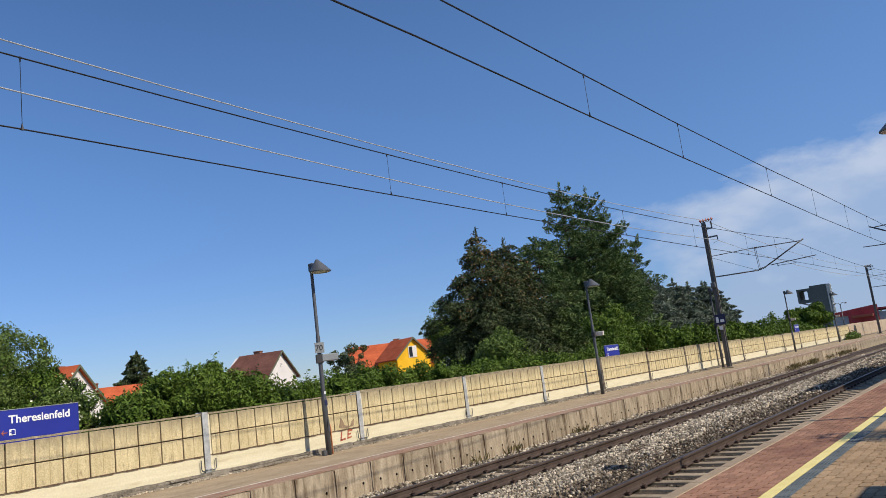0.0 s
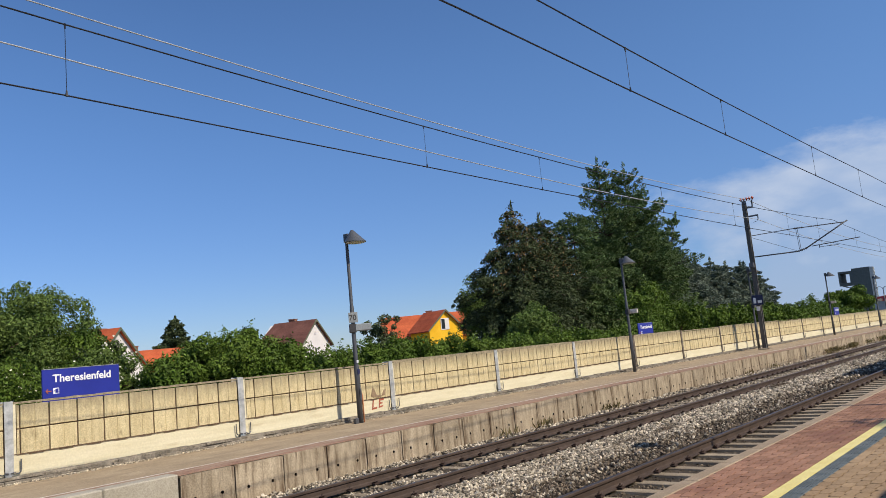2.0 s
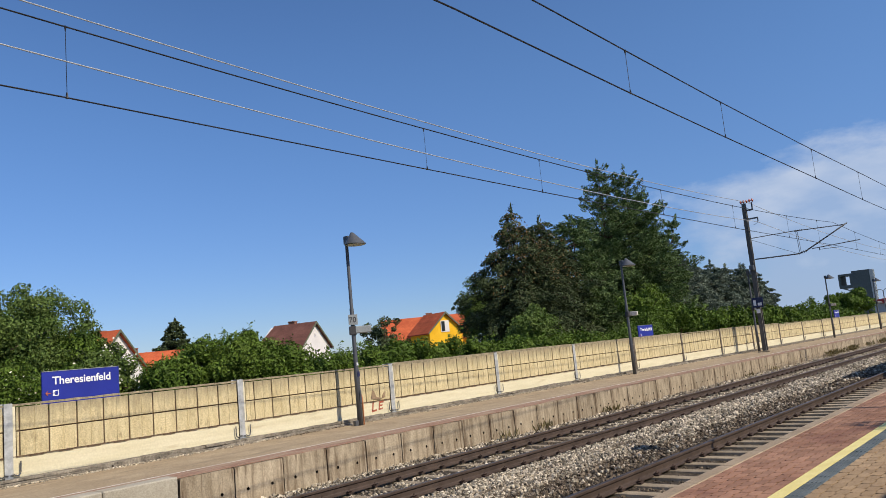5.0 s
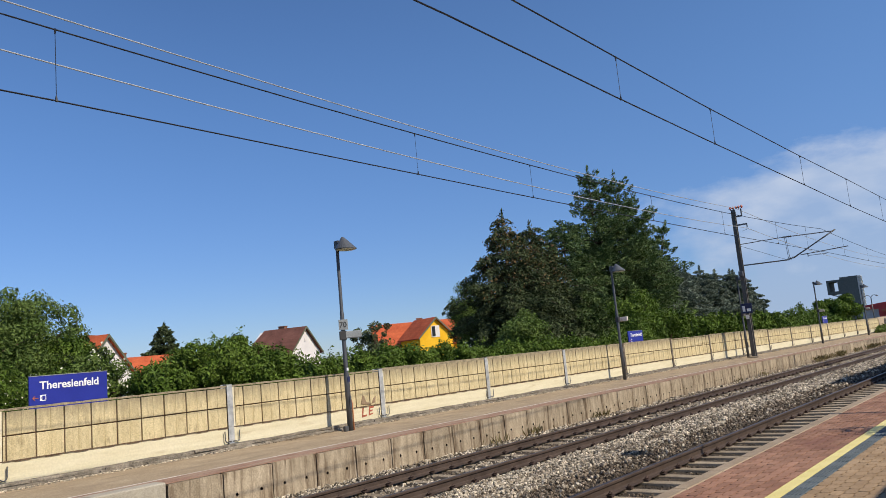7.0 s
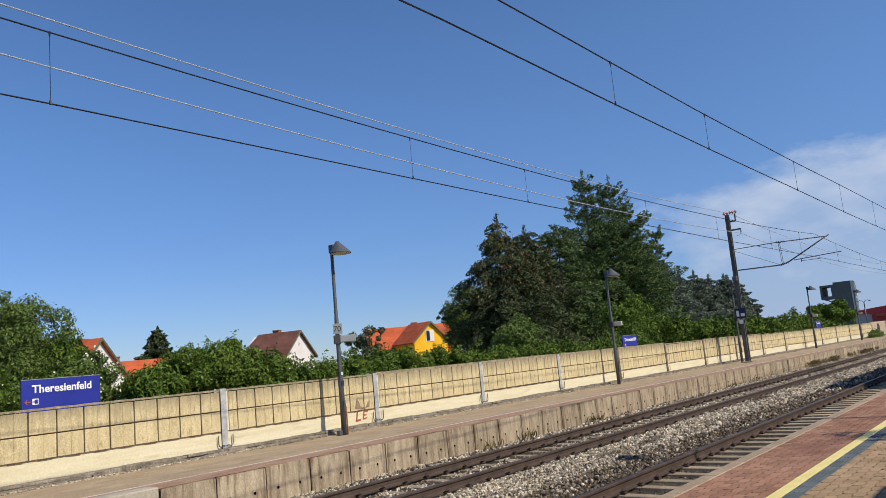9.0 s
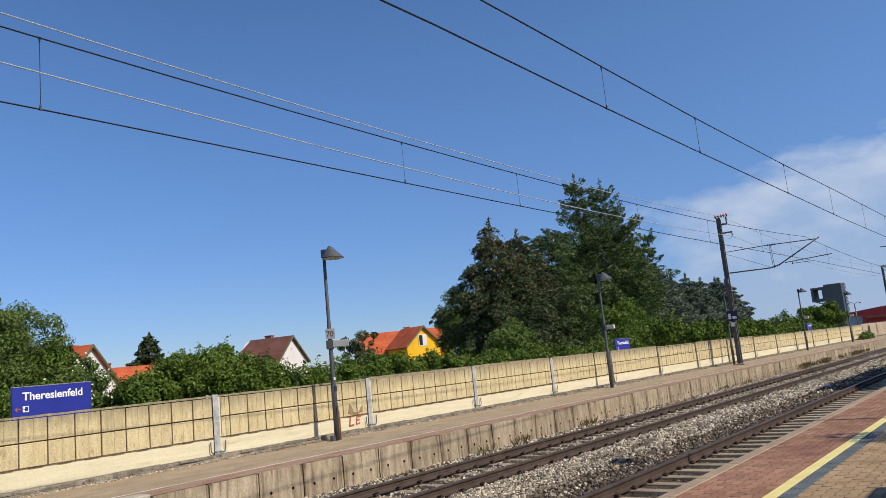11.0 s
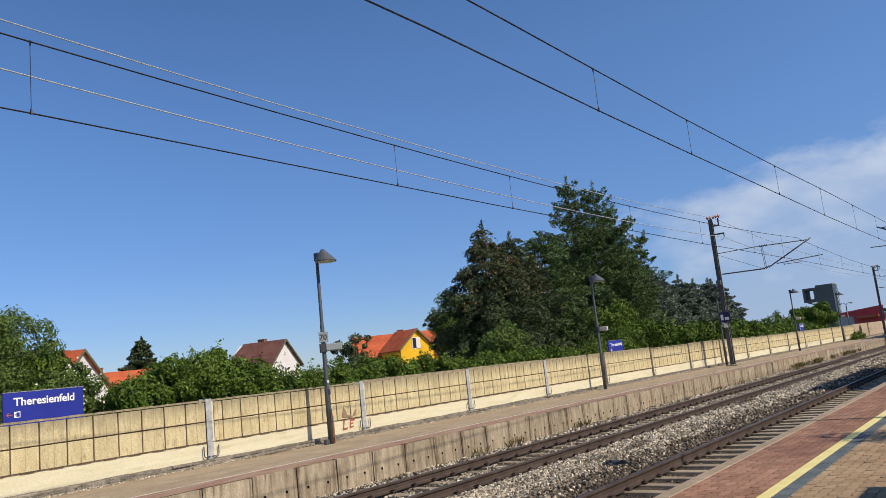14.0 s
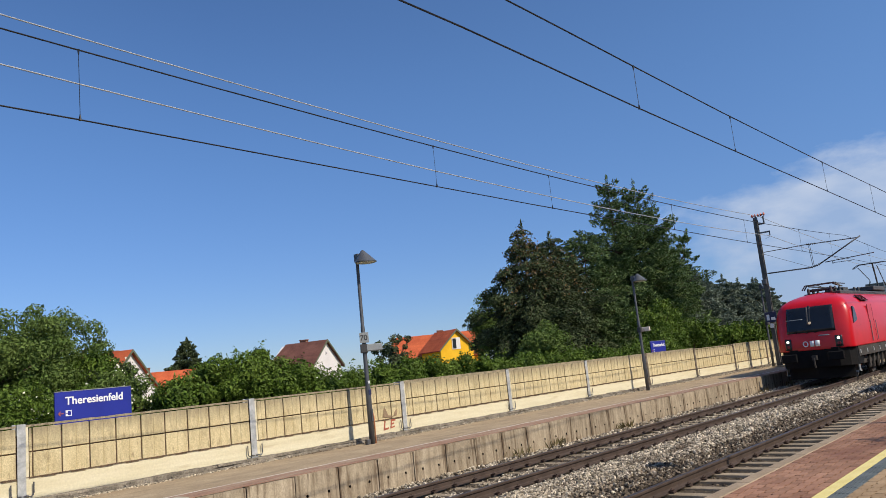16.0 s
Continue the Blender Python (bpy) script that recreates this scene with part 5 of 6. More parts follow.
    make_broadleaf("far_tree", (99.5, 26.2, 0.2), 4.9, (0.45, 0.45, 1.8), 700, 0.20, 56, "slim green tree far along the line", M_LEAF, 2.9)
    make_broadleaf("far_tree", (190, 22.0, 0.2), 8.5, (5, 3, 4.0), 4000, 0.6, 57, "green tree far along the line", M_LEAF, 4.4)
    # shrub on the far platform
    make_broadleaf("weed_bush", (80.5, 14.3, FAR_Z), 0.5, (2.6, 0.4, 0.28), 3000, 0.16, 58, "dry weeds growing on the platform", M_LEAF_LIGHT, 0.22, "bush")
    # tree behind the camera, whose shade falls on the paving
    make_broadleaf("platform_tree", (12.2, -3.1, 0.5), 5.0, (1.1, 1.1, 1.2), 2600, 0.12, 59, "small leafy tree behind the platform", M_LEAF, 3.9)


def make_woods():
    # far line of trees on the horizon
    r = np.random.default_rng(91)
    pts = []
    for i in range(150):
        a = r.uniform(radians(4), radians(82))
        d = r.uniform(260, 420)
        c = np.array([d * math.cos(a), d * math.sin(a), r.uniform(0.5, 2.2)])
        e = r.normal(size=(120, 3))
        e /= np.linalg.norm(e, axis=1)[:, None]
        pts.append(c + e * np.array([7, 7, 2.6]) * r.uniform(0.6, 1.1, (120, 1)))
    tagged(leaf_mesh("far_woods", np.concatenate(pts), 1.6, M_LEAF, None), "low green woods on the horizon", "woods", kind="stuff")


def make_tufts():
    r = np.random.default_rng(77)
    pts, d = [], []
    for x0, x1, n, h in ((43, 64, 700, 0.26), (14, 40, 110, 0.09)):
        cx = r.uniform(x0, x1, max(6, n // 28))
        i = r.integers(0, len(cx), n)
        pts.append(np.stack([cx[i] + r.normal(scale=0.22, size=n), r.uniform(11.25, 11.52, n), -0.16 + h * r.uniform(0.2, 0.9, n)], 1))
        d.append(np.stack([r.normal(scale=0.3, size=n), r.normal(scale=0.2, size=n), np.ones(n)], 1))
    tagged(leaf_mesh("grass_tufts", np.concatenate(pts), 0.24, M_DRYGRASS, None, np.concatenate(d), 0.12), "dry grass tufts along the foot of the platform", "grass", kind="stuff")


# ---- houses ----
def make_house(at, turn, length, width, eave, ridge, wallmat, roofmat, label, hip=0.0, chimneys=(), windows=(), overhang=0.35):
    """A gabled house; its ridge runs along its own x axis, the gable with windows faces +x... chimneys: (x, y)."""
    t = thing("house", label, "house", at, turn=turn)
    l, w = length / 2, width / 2
    bm = bmesh.new()
    prism(bm, [(-w, 0), (w, 0), (w, eave), (0, ridge - 0.15), (-w, eave)], -l, l, "x")
    part("wall", bm, wallmat, t)
    slope = (ridge - eave) / w
    W = w + overhang
    e0 = l + overhang
    top = ridge - slope * W
    roof = bmesh.new()
    prism(roof, [(-W, top - 0.12), (-W, top), (0, ridge), (W, top), (W, top - 0.12), (0, ridge - 0.12)], -e0 + hip, e0, "x")
    if hip:
        a = [roof.verts.new(p) for p in ((-e0, -W * 0.75, ridge - slope * W * 0.75), (-e0, W * 0.75, ridge - slope * W * 0.75), (-e0 + hip, W * 0.02, ridge), (-e0 + hip, -W, top), (-e0 + hip, W, top))]
        roof.faces.new((a[0], a[2], a[1]))
        roof.faces.new((a[0], a[3], a[2]))
        roof.faces.new((a[1], a[2], a[4]))
    rf = part("roof", roof, roofmat, t)
    # courses of tiles, each lapping over the one below
    n = 13
    step = W / n
    run = math.hypot(step, step * slope)
    me = bpy.data.meshes.new("tile_course")
    bm = boxes((-e0 + hip, e0 + 0.02, -run / 2 - 0.03, run / 2, -0.01, 0.035))
    bm.to_mesh(me)
    bm.free()
    me.materials.append(roofmat)
    for s in (-1, 1):
        for k in range(n):
            y = step * (k + 0.5)
            o = mesh_ob("tile_course", me, rf)
            ang = math.degrees(math.atan(slope))
            o.matrix_basis = pose(0, s * y, ridge - slope * y + 0.02, 0, 0, 0) @ (pose(0, 0, 0, ang + 2.5, 0, 0) if s < 0 else pose(hip, 0, 0, 0, 0, 180) @ pose(0, 0, 0, ang + 2.5, 0, 0))
    for cx, cy, ch in chimneys:
        zb = ridge - slope * abs(cy) - 0.5
        bm = boxes((cx - 0.45, cx + 0.45, cy - 0.3, cy + 0.3, zb, ridge + ch), (cx - 0.5, cx + 0.5, cy - 0.35, cy + 0.35, ridge + ch, ridge + ch + 0.1))
        part("chimney", bm, M_BRICK, rf, "brick chimney")
    for s in (-1, 1):
        bm = bmesh.new()
        prism(bm, [(s * (w + overhang), ridge - slope * (w + overhang) - 0.16), (s * (w + overhang), ridge - slope * (w + overhang) + 0.07), (0, ridge + 0.08), (0, ridge - 0.18)], l + overhang, l + overhang + 0.06, "x")
        part("bargeboard", bm, M_TRIM, rf, "dark bargeboard")
    for wy, wz, ww, wh in windows:
        win = part("window", boxes((l, l + 0.07, wy - ww / 2 - 0.10, wy + ww / 2 + 0.10, wz - wh / 2 - 0.10, wz + wh / 2 + 0.10)), M_WHITEWALL, t, "white-framed window")
        part("pane", boxes((l + 0.07, l + 0.085, wy - ww / 2, wy - 0.03, wz - wh / 2, wz + wh / 2)), M_GLASS, win)
        part("pane", boxes((l + 0.07, l + 0.085, wy + 0.03, wy + ww / 2, wz - wh / 2, wz + wh / 2)), M_WHITEWALL, win)
    return t


def make_houses():
    # white gable under a dark brown roof
    make_house((59.63, 76.18, 0), -71.7, 6.4, 6.6, 4.3, 7.2, M_WHITEWALL, M_ROOFBROWN, "white house with a dark brown tiled roof behind the hedge",
               0.9, [(-0.2, 0.5, 0.3)], [(0.0, 5.6, 0.2, 0.25)])
    # yellow house: main wing across, gable wing in front
    make_house((83.2, 75.0, 0), -47.5, 12.5, 8.5, 4.0, 7.35, M_YELLOWWALL, M_ROOFRED, "yellow house wing with an orange-red tiled roof", 0, [(0.6, 0.4, 0.45)], [])
    make_house((79.12, 69.55, 0), -108, 5.3, 5.2, 4.95, 7.35, M_YELLOWWALL, M_ROOFRED, "yellow gable wing with an orange-red tiled roof", 0, [], [(-0.1, 5.45, 1.1, 1.35)])
    # white house with red roof behind the elder, low wing beside it
    make_house((31.16, 71.47, 0), -66.4, 9.0, 6.6, 3.4, 6.75, M_WHITEWALL, M_ROOFRED, "white house with a red tiled roof behind bushes", 0, [(1.8, 0.9, 0.1)], [(0.4, 4.3, 1.0, 1.2)])
    make_house((39.3, 72.2, 0), -29, 4.6, 6.0, 2.4, 4.75, M_WHITEWALL, M_ROOFRED, "low house with a red tiled roof behind the hedge", 0, [(-2.2, 0.2, 0.45)], [])


# ---- tower and hall at the far end ----
def make_far_buildings():
    t = thing("training_tower", "grey-green clad tower with an open top storey, far along the line", "tower", (292.5, 60.5, 0))
    part("shaft", boxes((0, 8, -3.4, 2.2, 0, 16.3)), M_TOWER, t)
    bm = boxes((0, 8, 2.2, 6.6, 10.6, 11.6), (0, 8, 2.2, 6.6, 14.9, 15.6), (0, 8, 5.9, 6.6, 11.6, 14.9), (0, 8, 2.2, 3.0, 11.6, 14.9))
    part("open_storey", bm, M_TOWER, t)
    part("stay", tube(bmesh.new(), [(0.3, 5.5, 10.6), (0.3, 3.2, 9.6), (0.3, 2.6, 6.0)], 0.25, 6), M_TOWER, t)
    bm = boxes((-0.2, 0.4, -4.6, -3.4, 0, 16.2))
    for k in range(14):
        box(bm, -0.35, 0.3, -4.9, -3.5, 0.6 + k * 1.15, 0.95 + k * 1.15)
    part("ladder", bm, M_TOWERPALE, t, "pale ladder strip")
    h = thing("hall", "dark red and grey clad hall behind the barrier", "hall", (138, 16.0, 0))
    part("wall", boxes((0, 30, 3.0, 11.0, 0, 3.1)), M_HALLGREY, h, "grey cladding")
    bm = bmesh.new()
    prism(bm, [(4.2, 0.3), (4.2, 4.35), (10.9, 3.7), (10.9, 3.1), (8.6, 3.0), (8.6, 0.3)], -0.3, 0.0, "x")
    part("gable", bm, M_HALLRED, h, "dark red front")
    part("roof", boxes((-0.4, 30, 2.8, 11.2, 3.5, 3.75)), M_HALLRED, h)
    part("awning", boxes((-1.2, -0.3, 4.9, 8.0, 2.55, 2.95)), M_REDPAINT, h, "pink-red awning")
    w = thing("old_wall", "grey-brown old wall beyond the end of the barrier", "wall", (BARRIER_END + 0.15, WALL_Y, 0), kind="structure")
    for k in range(12):
        part("panel", boxes((k * 4, k * 4 + 3.95, 0.0, 0.2, 0.3, 1.85), bevel=0.02), M_FARWALL, w)
    for a in (0.35, 0.7, 1.0):
        bm = bmesh.new()
        ring = [(3.2 + a * 0.45 * math.cos(u), -0.02, 1.2 + a * 0.45 * math.sin(u)) for u in np.linspace(0, 2 * math.pi, 15)]
        tube(bm, ring, 0.05, 4)
        part("scribble", bm, M_TEXTDARK, w, "dark sprayed ring")
    # double-armed street lamps beside the hall
    for x, y, hgt in ((108.2, 19.95, 4.0),):
        s = thing("street_lamp", "slim grey street lamp with two curved arms", "street lamp", (x, y, 0.2), group="street lamps")
        part("pole", tube(bmesh.new(), [(0, 0, 0), (0, 0, hgt)], 0.06, 8), M_STEEL, s)
        for d in (-1, 1):
            arm = [(0, d * 0.42 * (1 - math.cos(a)), hgt + 0.42 * math.sin(a)) for a in np.linspace(0, 2.2, 8)]
            part("arm", tube(bmesh.new(), arm, 0.035, 6), M_STEEL, s)
            bm = bmesh.new()
            lathe(bm, [(0.16, -0.1), (0.16, -0.06), (0.06, 0.06)], 10, arm[-1])
            part("shade", bm, M_STEEL, s)


# ---- unseen things behind the camera, added to shade the platform ----
def make_shade_casters():
    t = thing("platform_shelter", "plain platform shelter with a flat roof behind the camera", "shelter", (0, 0, NEAR_Z))
    part("roof", boxes((-13, 8.50, -9.0, -1.85, 2.95, 3.15), bevel=0.02), M_STEEL, t)
    part("wall", boxes((-13, 7.9, -9.0, -8.8, 0, 2.95)), M_WHITEWALL, t)
    for x in (-12, -6, 0, 6):
        part("post", boxes((x - 0.06, x + 0.06, -2.3, -2.18, 0, 2.95)), M_STEEL, t)
    # assumed building, never in view, placed and sized to shade the ballast
    b = thing("station_building", "assumed two-storey building out of view, added to shade the near track", "building", (29.5, -14, NEAR_Z))
    part("wall", boxes((0, 10.5, 0, 12.6, 0, 6.6)), M_WHITEWALL, b)
    bm = bmesh.new()
    prism(bm, [(-0.5, 6.6), (13.0, 6.6), (6.3, 9.5)], -0.4, 10.9, "x")
    part("roof", bm, M_ROOFRED, b)
    for k in range(3):
        for z in (1.0, 4.0):
            w = part("window", boxes((1.2 + k * 3.2, 2.6 + k * 3.2, 12.6, 12.66, z, z + 1.5)), M_WHITEWALL, b)
            part("pane", boxes((1.3 + k * 3.2, 2.5 + k * 3.2, 12.66, 12.675, z + 0.1, z + 1.4)), M_GLASS, w)


# ---- locomotive ----
LOCO_L = 19.0


def loco_w(z):
    return float(np.interp(z, [0.7, 1.35, 2.2, 2.75, 3.02, 3.24, 3.42, 3.55, 3.63, 3.69], [1.44, 1.47, 1.47, 1.44, 1.38, 1.25, 1.03, 0.75, 0.40, 0.05]))


def loco_nose(z):
    return float(np.interp(z, [0.7, 1.35, 1.7, 2.1, 2.6, 3.05, 3.22, 3.36, 3.50, 3.62, 3.69], [0.02, 0.0, 0.01, 0.05, 0.17, 0.30, 0.42, 0.62, 1.05, 1.5, 2.6]))


def loco_front(y, z):
    w = loco_w(z)
    s = min(1.0, abs(y) / w)
    return loco_nose(z) + 0.10 * s * s + 0.36 * (1 - (1 - s ** 6) ** 0.42)


def loco_patch(name, y0, y1, z0, z1, material, parent, out=0.012, ny=10, nz=6, label="", shape=None):
    """A plate that follows the cab front; shape bends its outline."""
    bm = bmesh.new()
    grid = []
    for j in range(nz + 1):
        row = []
        for i in range(ny + 1):
            u, v = i / ny, j / nz
            y, z = y0 + (y1 - y0) * u, z0 + (z1 - z0) * v
            if shape:
                y, z = shape(y, z, u, v)
            row.append(bm.verts.new((loco_front(y, z) - out, y, z)))
        grid.append(row)
    for a, b in zip(grid, grid[1:]):
        for i in range(ny):
            bm.faces.new((a[i], b[i], b[i + 1], a[i + 1])).smooth = True
    back = bmesh.ops.extrude_face_region(bm, geom=bm.faces[:])
    bmesh.ops.translate(bm, vec=(out + 0.02, 0, 0), verts=[v for v in back["geom"] if isinstance(v, bmesh.types.BMVert)])
    bmesh.ops.recalc_face_normals(bm, faces=bm.faces[:])
    return part(name, bm, material, parent, label)


def make_loco():
    t = thing("locomotive", "bright red electric locomotive with dark windscreen and black underframe", "locomotive", (0, 9.36, 0))
    bm = bmesh.new()
    S = [math.sin(a) for a in np.linspace(-math.pi / 2, math.pi / 2, 25)]
    rings = []
    for z in (1.32, 1.36, 1.6, 1.9, 2.2, 2.5, 2.75, 2.95, 3.1, 3.18, 3.26, 3.33, 3.39, 3.45, 3.50, 3.55, 3.59, 3.63, 3.66, 3.685):
        w = loco_w(z)
        f = [(loco_front(w * s, z), w * s) for s in S]
        ring = [bm.verts.new((x, y, z)) for x, y in f] + [bm.verts.new((LOCO_L - x, y, z)) for x, y in f[::-1]]
        rings.append(ring)
    n = len(rings[0])
    for a, b in zip(rings, rings[1:]):
        for k in range(n):
            bm.faces.new((a[k], a[(k + 1) % n], b[(k + 1) % n], b[k])).smooth = True
    bm.faces.new(rings[-1])
    bm.faces.new(rings[0][::-1])
    bmesh.ops.recalc_face_normals(bm, faces=bm.faces[:])
    body = part("body", bm, M_RED, t, "glossy red body shell")

    # windscreen, two dark panes and a bar, with a sunk dark surround
    ws = loco_patch("windscreen", -0.91, 0.97, 2.04, 3.08, M_WIND, t, 0.014, 16, 8, "dark raked windscreen", lambda y, z, u, v: (y * (1 - 0.05 * v), z))
    loco_patch("mullion", -0.02, 0.05, 2.30, 3.12, M_LIGHTBOX, ws, 0.022, 2, 6)
    loco_patch("sun_blind", 0.30, 0.95, 2.58, 2.61, M_PLATE, ws, 0.018, 6, 1, "pale blind edge")
    # reflection in the glass, painted as a grey strip
    loco_patch("reflection_strip", 0.08, 0.14, 2.35, 3.08, M_ROOFGREY, ws, 0.018, 1, 6, "grey strip painted as a reflection on the glass")
    for s in (-1, 1):
        bm = tube(bmesh.new(), [(loco_front(s * 0.2, 2.05) - 0.03, s * 0.12, 2.02), (loco_front(s * 0.6, 2.2) - 0.04, s * 0.75, 2.14)], 0.018, 5)
        part("wiper", bm, M_BLACK, t)
    lens = bmesh.new()
    lathe(lens, [(0.055, 0), (0.055, 0.03)], 14, m=pose(loco_front(0.02, 2.42) - 0.05, 0.02, 2.42, 0, 90, 0))
    part("upper_headlight", lens, M_BEAMDIM, t, "dim upper headlight")
    for s in (-1, 1):
        hb = loco_patch("headlight", s * 0.84 if s > 0 else -1.10, s * 1.10 if s > 0 else -0.84, 1.38, 1.83, M_LIGHTBOX, t, 0.016, 6, 4, "dark headlight housing")
        bm = bmesh.new()
        lathe(bm, [(0.052, 0), (0.052, 0.04), (0.042, 0.05)], 14, m=pose(loco_front(s * 0.97, 1.72) - 0.012, s * 0.97, 1.72, 0, -90, 0))
        part("lens", bm, M_BEAM, hb, "shining headlight lens")
        bm = bmesh.new()
        lathe(bm, [(0.06, 0), (0.06, 0.03)], 12, m=pose(loco_front(s * 0.97, 1.52) - 0.012, s * 0.97, 1.52, 0, -90, 0))
        part("tail_lens", bm, M_DARKRED, hb, "unlit red tail lens")
    # operator mark as plain shapes, running number as bars
    mk = loco_patch("mark", 0.02, 0.17, 1.46, 1.70, M_TEXT, t, 0.02, 2, 2, "white operator mark in plain shapes", lambda y, z, u, v: (y - 0.06, z))
    loco_patch("bar", -0.26, -0.09, 1.46, 1.70, M_TEXT, mk, 0.02, 2, 2)
    bm = bmesh.new()
    rr = [(loco_front(0.28 + 0.085 * math.cos(a), 1.58 + 0.10 * math.sin(a)) - 0.018, 0.28 + 0.085 * math.cos(a), 1.58 + 0.10 * math.sin(a)) for a in np.linspace(0, 2 * math.pi, 17)]
    tube(bm, rr, 0.022, 5)
    part("ring", bm, M_TEXT, mk)
    loco_patch("number_bar", -0.66, -0.26, 1.86, 1.91, M_PLATE, t, 0.016, 6, 1, "running number as a plain pale bar")
    # cab sides
    for s in (-1, 1):
        y = s * 1.462
        bm = bmesh.new()
        prism(bm, [(0.62, 2.24), (1.22, 2.36), (1.22, 2.58), (1.06, 2.86), (0.86, 2.92)], y - 0.03, y + 0.03, "y")
        sw = part("side_window", bm, M_WIND, t, "dark cab side window")
        bm = boxes((3.35, 4.05, min(y, y + s * 0.012), max(y, y + s * 0.012), 1.42, 2.98))
        part("door", bm, M_RED, t, "red cab door")
        for dx in (3.22, 4.18):
            part("handrail", tube(bmesh.new(), [(dx, y + s * 0.05, 1.45), (dx, y + s * 0.06, 2.3)], 0.016, 6), M_PLATE, t)
        part("door_gap", boxes((4.08, 4.10, min(y, y + s * 0.014), max(y, y + s * 0.014), 1.42, 3.0), (3.29, 3.31, min(y, y + s * 0.014), max(y, y + s * 0.014), 1.42, 3.0)), M_DARKRED, t)
        part("seam", boxes((0.95, 1.9, min(y, y + s * 0.008), max(y, y + s * 0.008), 2.12, 2.135)), M_DARKRED, t)
        for x in (3.6, 15.4):
            m = pose(x, s * 1.245, 3.30, s * -46, 0, 0)
            bm = boxes((-0.62, 0.62, -0.18, 0.18, -0.01, 0.012))
            lv = part("louvre", bm, M_BLACK, t, "black roof-edge air louvre")
            lv.matrix_basis = m
            for q in range(5):
                part("slat", boxes((-0.52 + q * 0.25, -0.49 + q * 0.25, -0.18, 0.18, 0.012, 0.03)), M_RED, lv)
        part("emblem", boxes((8.0, 9.4, min(y, y + s * 0.010), max(y, y + s * 0.010), 1.75, 2.75)), M_TEXT, t, "white mark on the side")
        # underframe
        bm = bmesh.new()
        prism(bm, [(0.75, 1.34), (18.25, 1.34), (18.25, 0.98), (12.6, 0.92), (12.0, 0.45), (7.0, 0.45), (6.4, 0.92), (0.75, 0.92)], y - s * 0.16, y - s * 0.01, "y")
        part("sole_bar", bm, M_UNDER, t, "grimy dark sole bar")
        bm = bmesh.new()
        for k in range(16):
            x = 0.95 + k * 1.1
            box(bm, x, x + 0.12, min(y - s * 0.01, y + s * 0.006), max(y - s * 0.01, y + s * 0.006), 1.02, 1.18)
        part("lashing_eyes", bm, M_POST, t, "pale lashing points")
        for bx in (2.6, 13.4):
            bm = boxes((bx - 0.6, bx + 3.6, min(y - s * 0.45, y - s * 0.2), max(y - s * 0.45, y - s * 0.2), 0.55, 0.88), bevel=0.03)
            for q in range(5):
                tube(bm, [(bx + q * 0.75, y - s * 0.14, 0.35), (bx + q * 0.75 + 0.18, y - s * 0.12, 1.0)], 0.05, 6)
            box(bm, bx + 0.0, bx + 0.25, min(y - s * 0.1, y - s * 0.2), max(y - s * 0.1, y - s * 0.2), 0.42, 0.7)
            part("bogie_side", bm, M_UNDER, t, "dark bogie side frame")
    for bx in (2.6, 5.6, 13.4, 16.4):
        bm = bmesh.new()
        for s in (-1, 1):
            lathe(bm, [(0.575, -0.03), (0.575, 0.07), (0.60, 0.075), (0.60, 0.10), (0.2, 0.10)], 24, m=pose(bx, s * 0.75, 0.575, s * 90, 0, 0))
        tube(bm, [(bx, -0.72, 0.575), (bx, 0.72, 0.575)], 0.09, 8)
        part("wheelset", bm, M_UNDER, t, "steel wheelset")
    part("underbody", boxes((0.7, 18.3, -1.25, 1.25, 0.62, 1.34)), M_BLACK, t)
    # front apron, buffers, coupling and plough
    for e in (0, 1):
        def X(x):
            return x if e == 0 else LOCO_L - x
        bm = bmesh.new()
        pl = [(-1.42, 0.62), (-1.25, 0.2), (-0.9, 0.02), (0.9, 0.02), (1.25, 0.2), (1.42, 0.62), (1.42, 1.4), (-1.42, 1.4)]
        prism(bm, [(X(x), y) for y, x in pl], 0.62, 1.37, "z")
        part("apron", bm, M_BLACK, t, "black lower fairing")
        for s in (-1, 1):
            bm = bmesh.new()
            tube(bm, [(X(0.15), s * 0.88, 1.05), (X(-0.32), s * 0.88, 1.05)], 0.11, 12)
            box(bm, min(X(-0.32), X(-0.42)), max(X(-0.32), X(-0.42)), s * 0.88 - 0.30, s * 0.88 + 0.30, 0.88, 1.22, bevel=0.03)
            part("buffer", bm, M_BLACK, t, "black rectangular buffer")
            part("step", boxes((min(X(0.62), X(0.85)), max(X(0.62), X(0.85)), s * 1.30 - 0.12, s * 1.30 + 0.12, 0.32, 0.36), (min(X(0.62), X(0.85)), max(X(0.62), X(0.85)), s * 1.38 - 0.015, s * 1.38 + 0.015, 0.32, 0.7)), M_PLATE, t, "pale step")
        bm = boxes((min(X(-0.18), X(0.1)), max(X(-0.18), X(0.1)), -0.09, 0.09, 0.92, 1.1))
        tube(bm, [(X(-0.2), 0, 1.0), (X(-0.22), 0, 0.8), (X(-0.16), 0, 0.62)], 0.035, 6)
        part("coupling", bm, M_UNDER, t, "screw coupling")
        bm = bmesh.new()
        prism(bm, [(-1.25, 0.55), (0.0, 0.1), (1.25, 0.55), (1.25, 0.62), (0, 0.18), (-1.25, 0.62)] if e == 0 else [(-1.25, 0), (0, 0), (1.25, 0), (1.25, 0.1), (0, 0.1), (-1.25, 0.1)], 0.16, 0.62, "z")
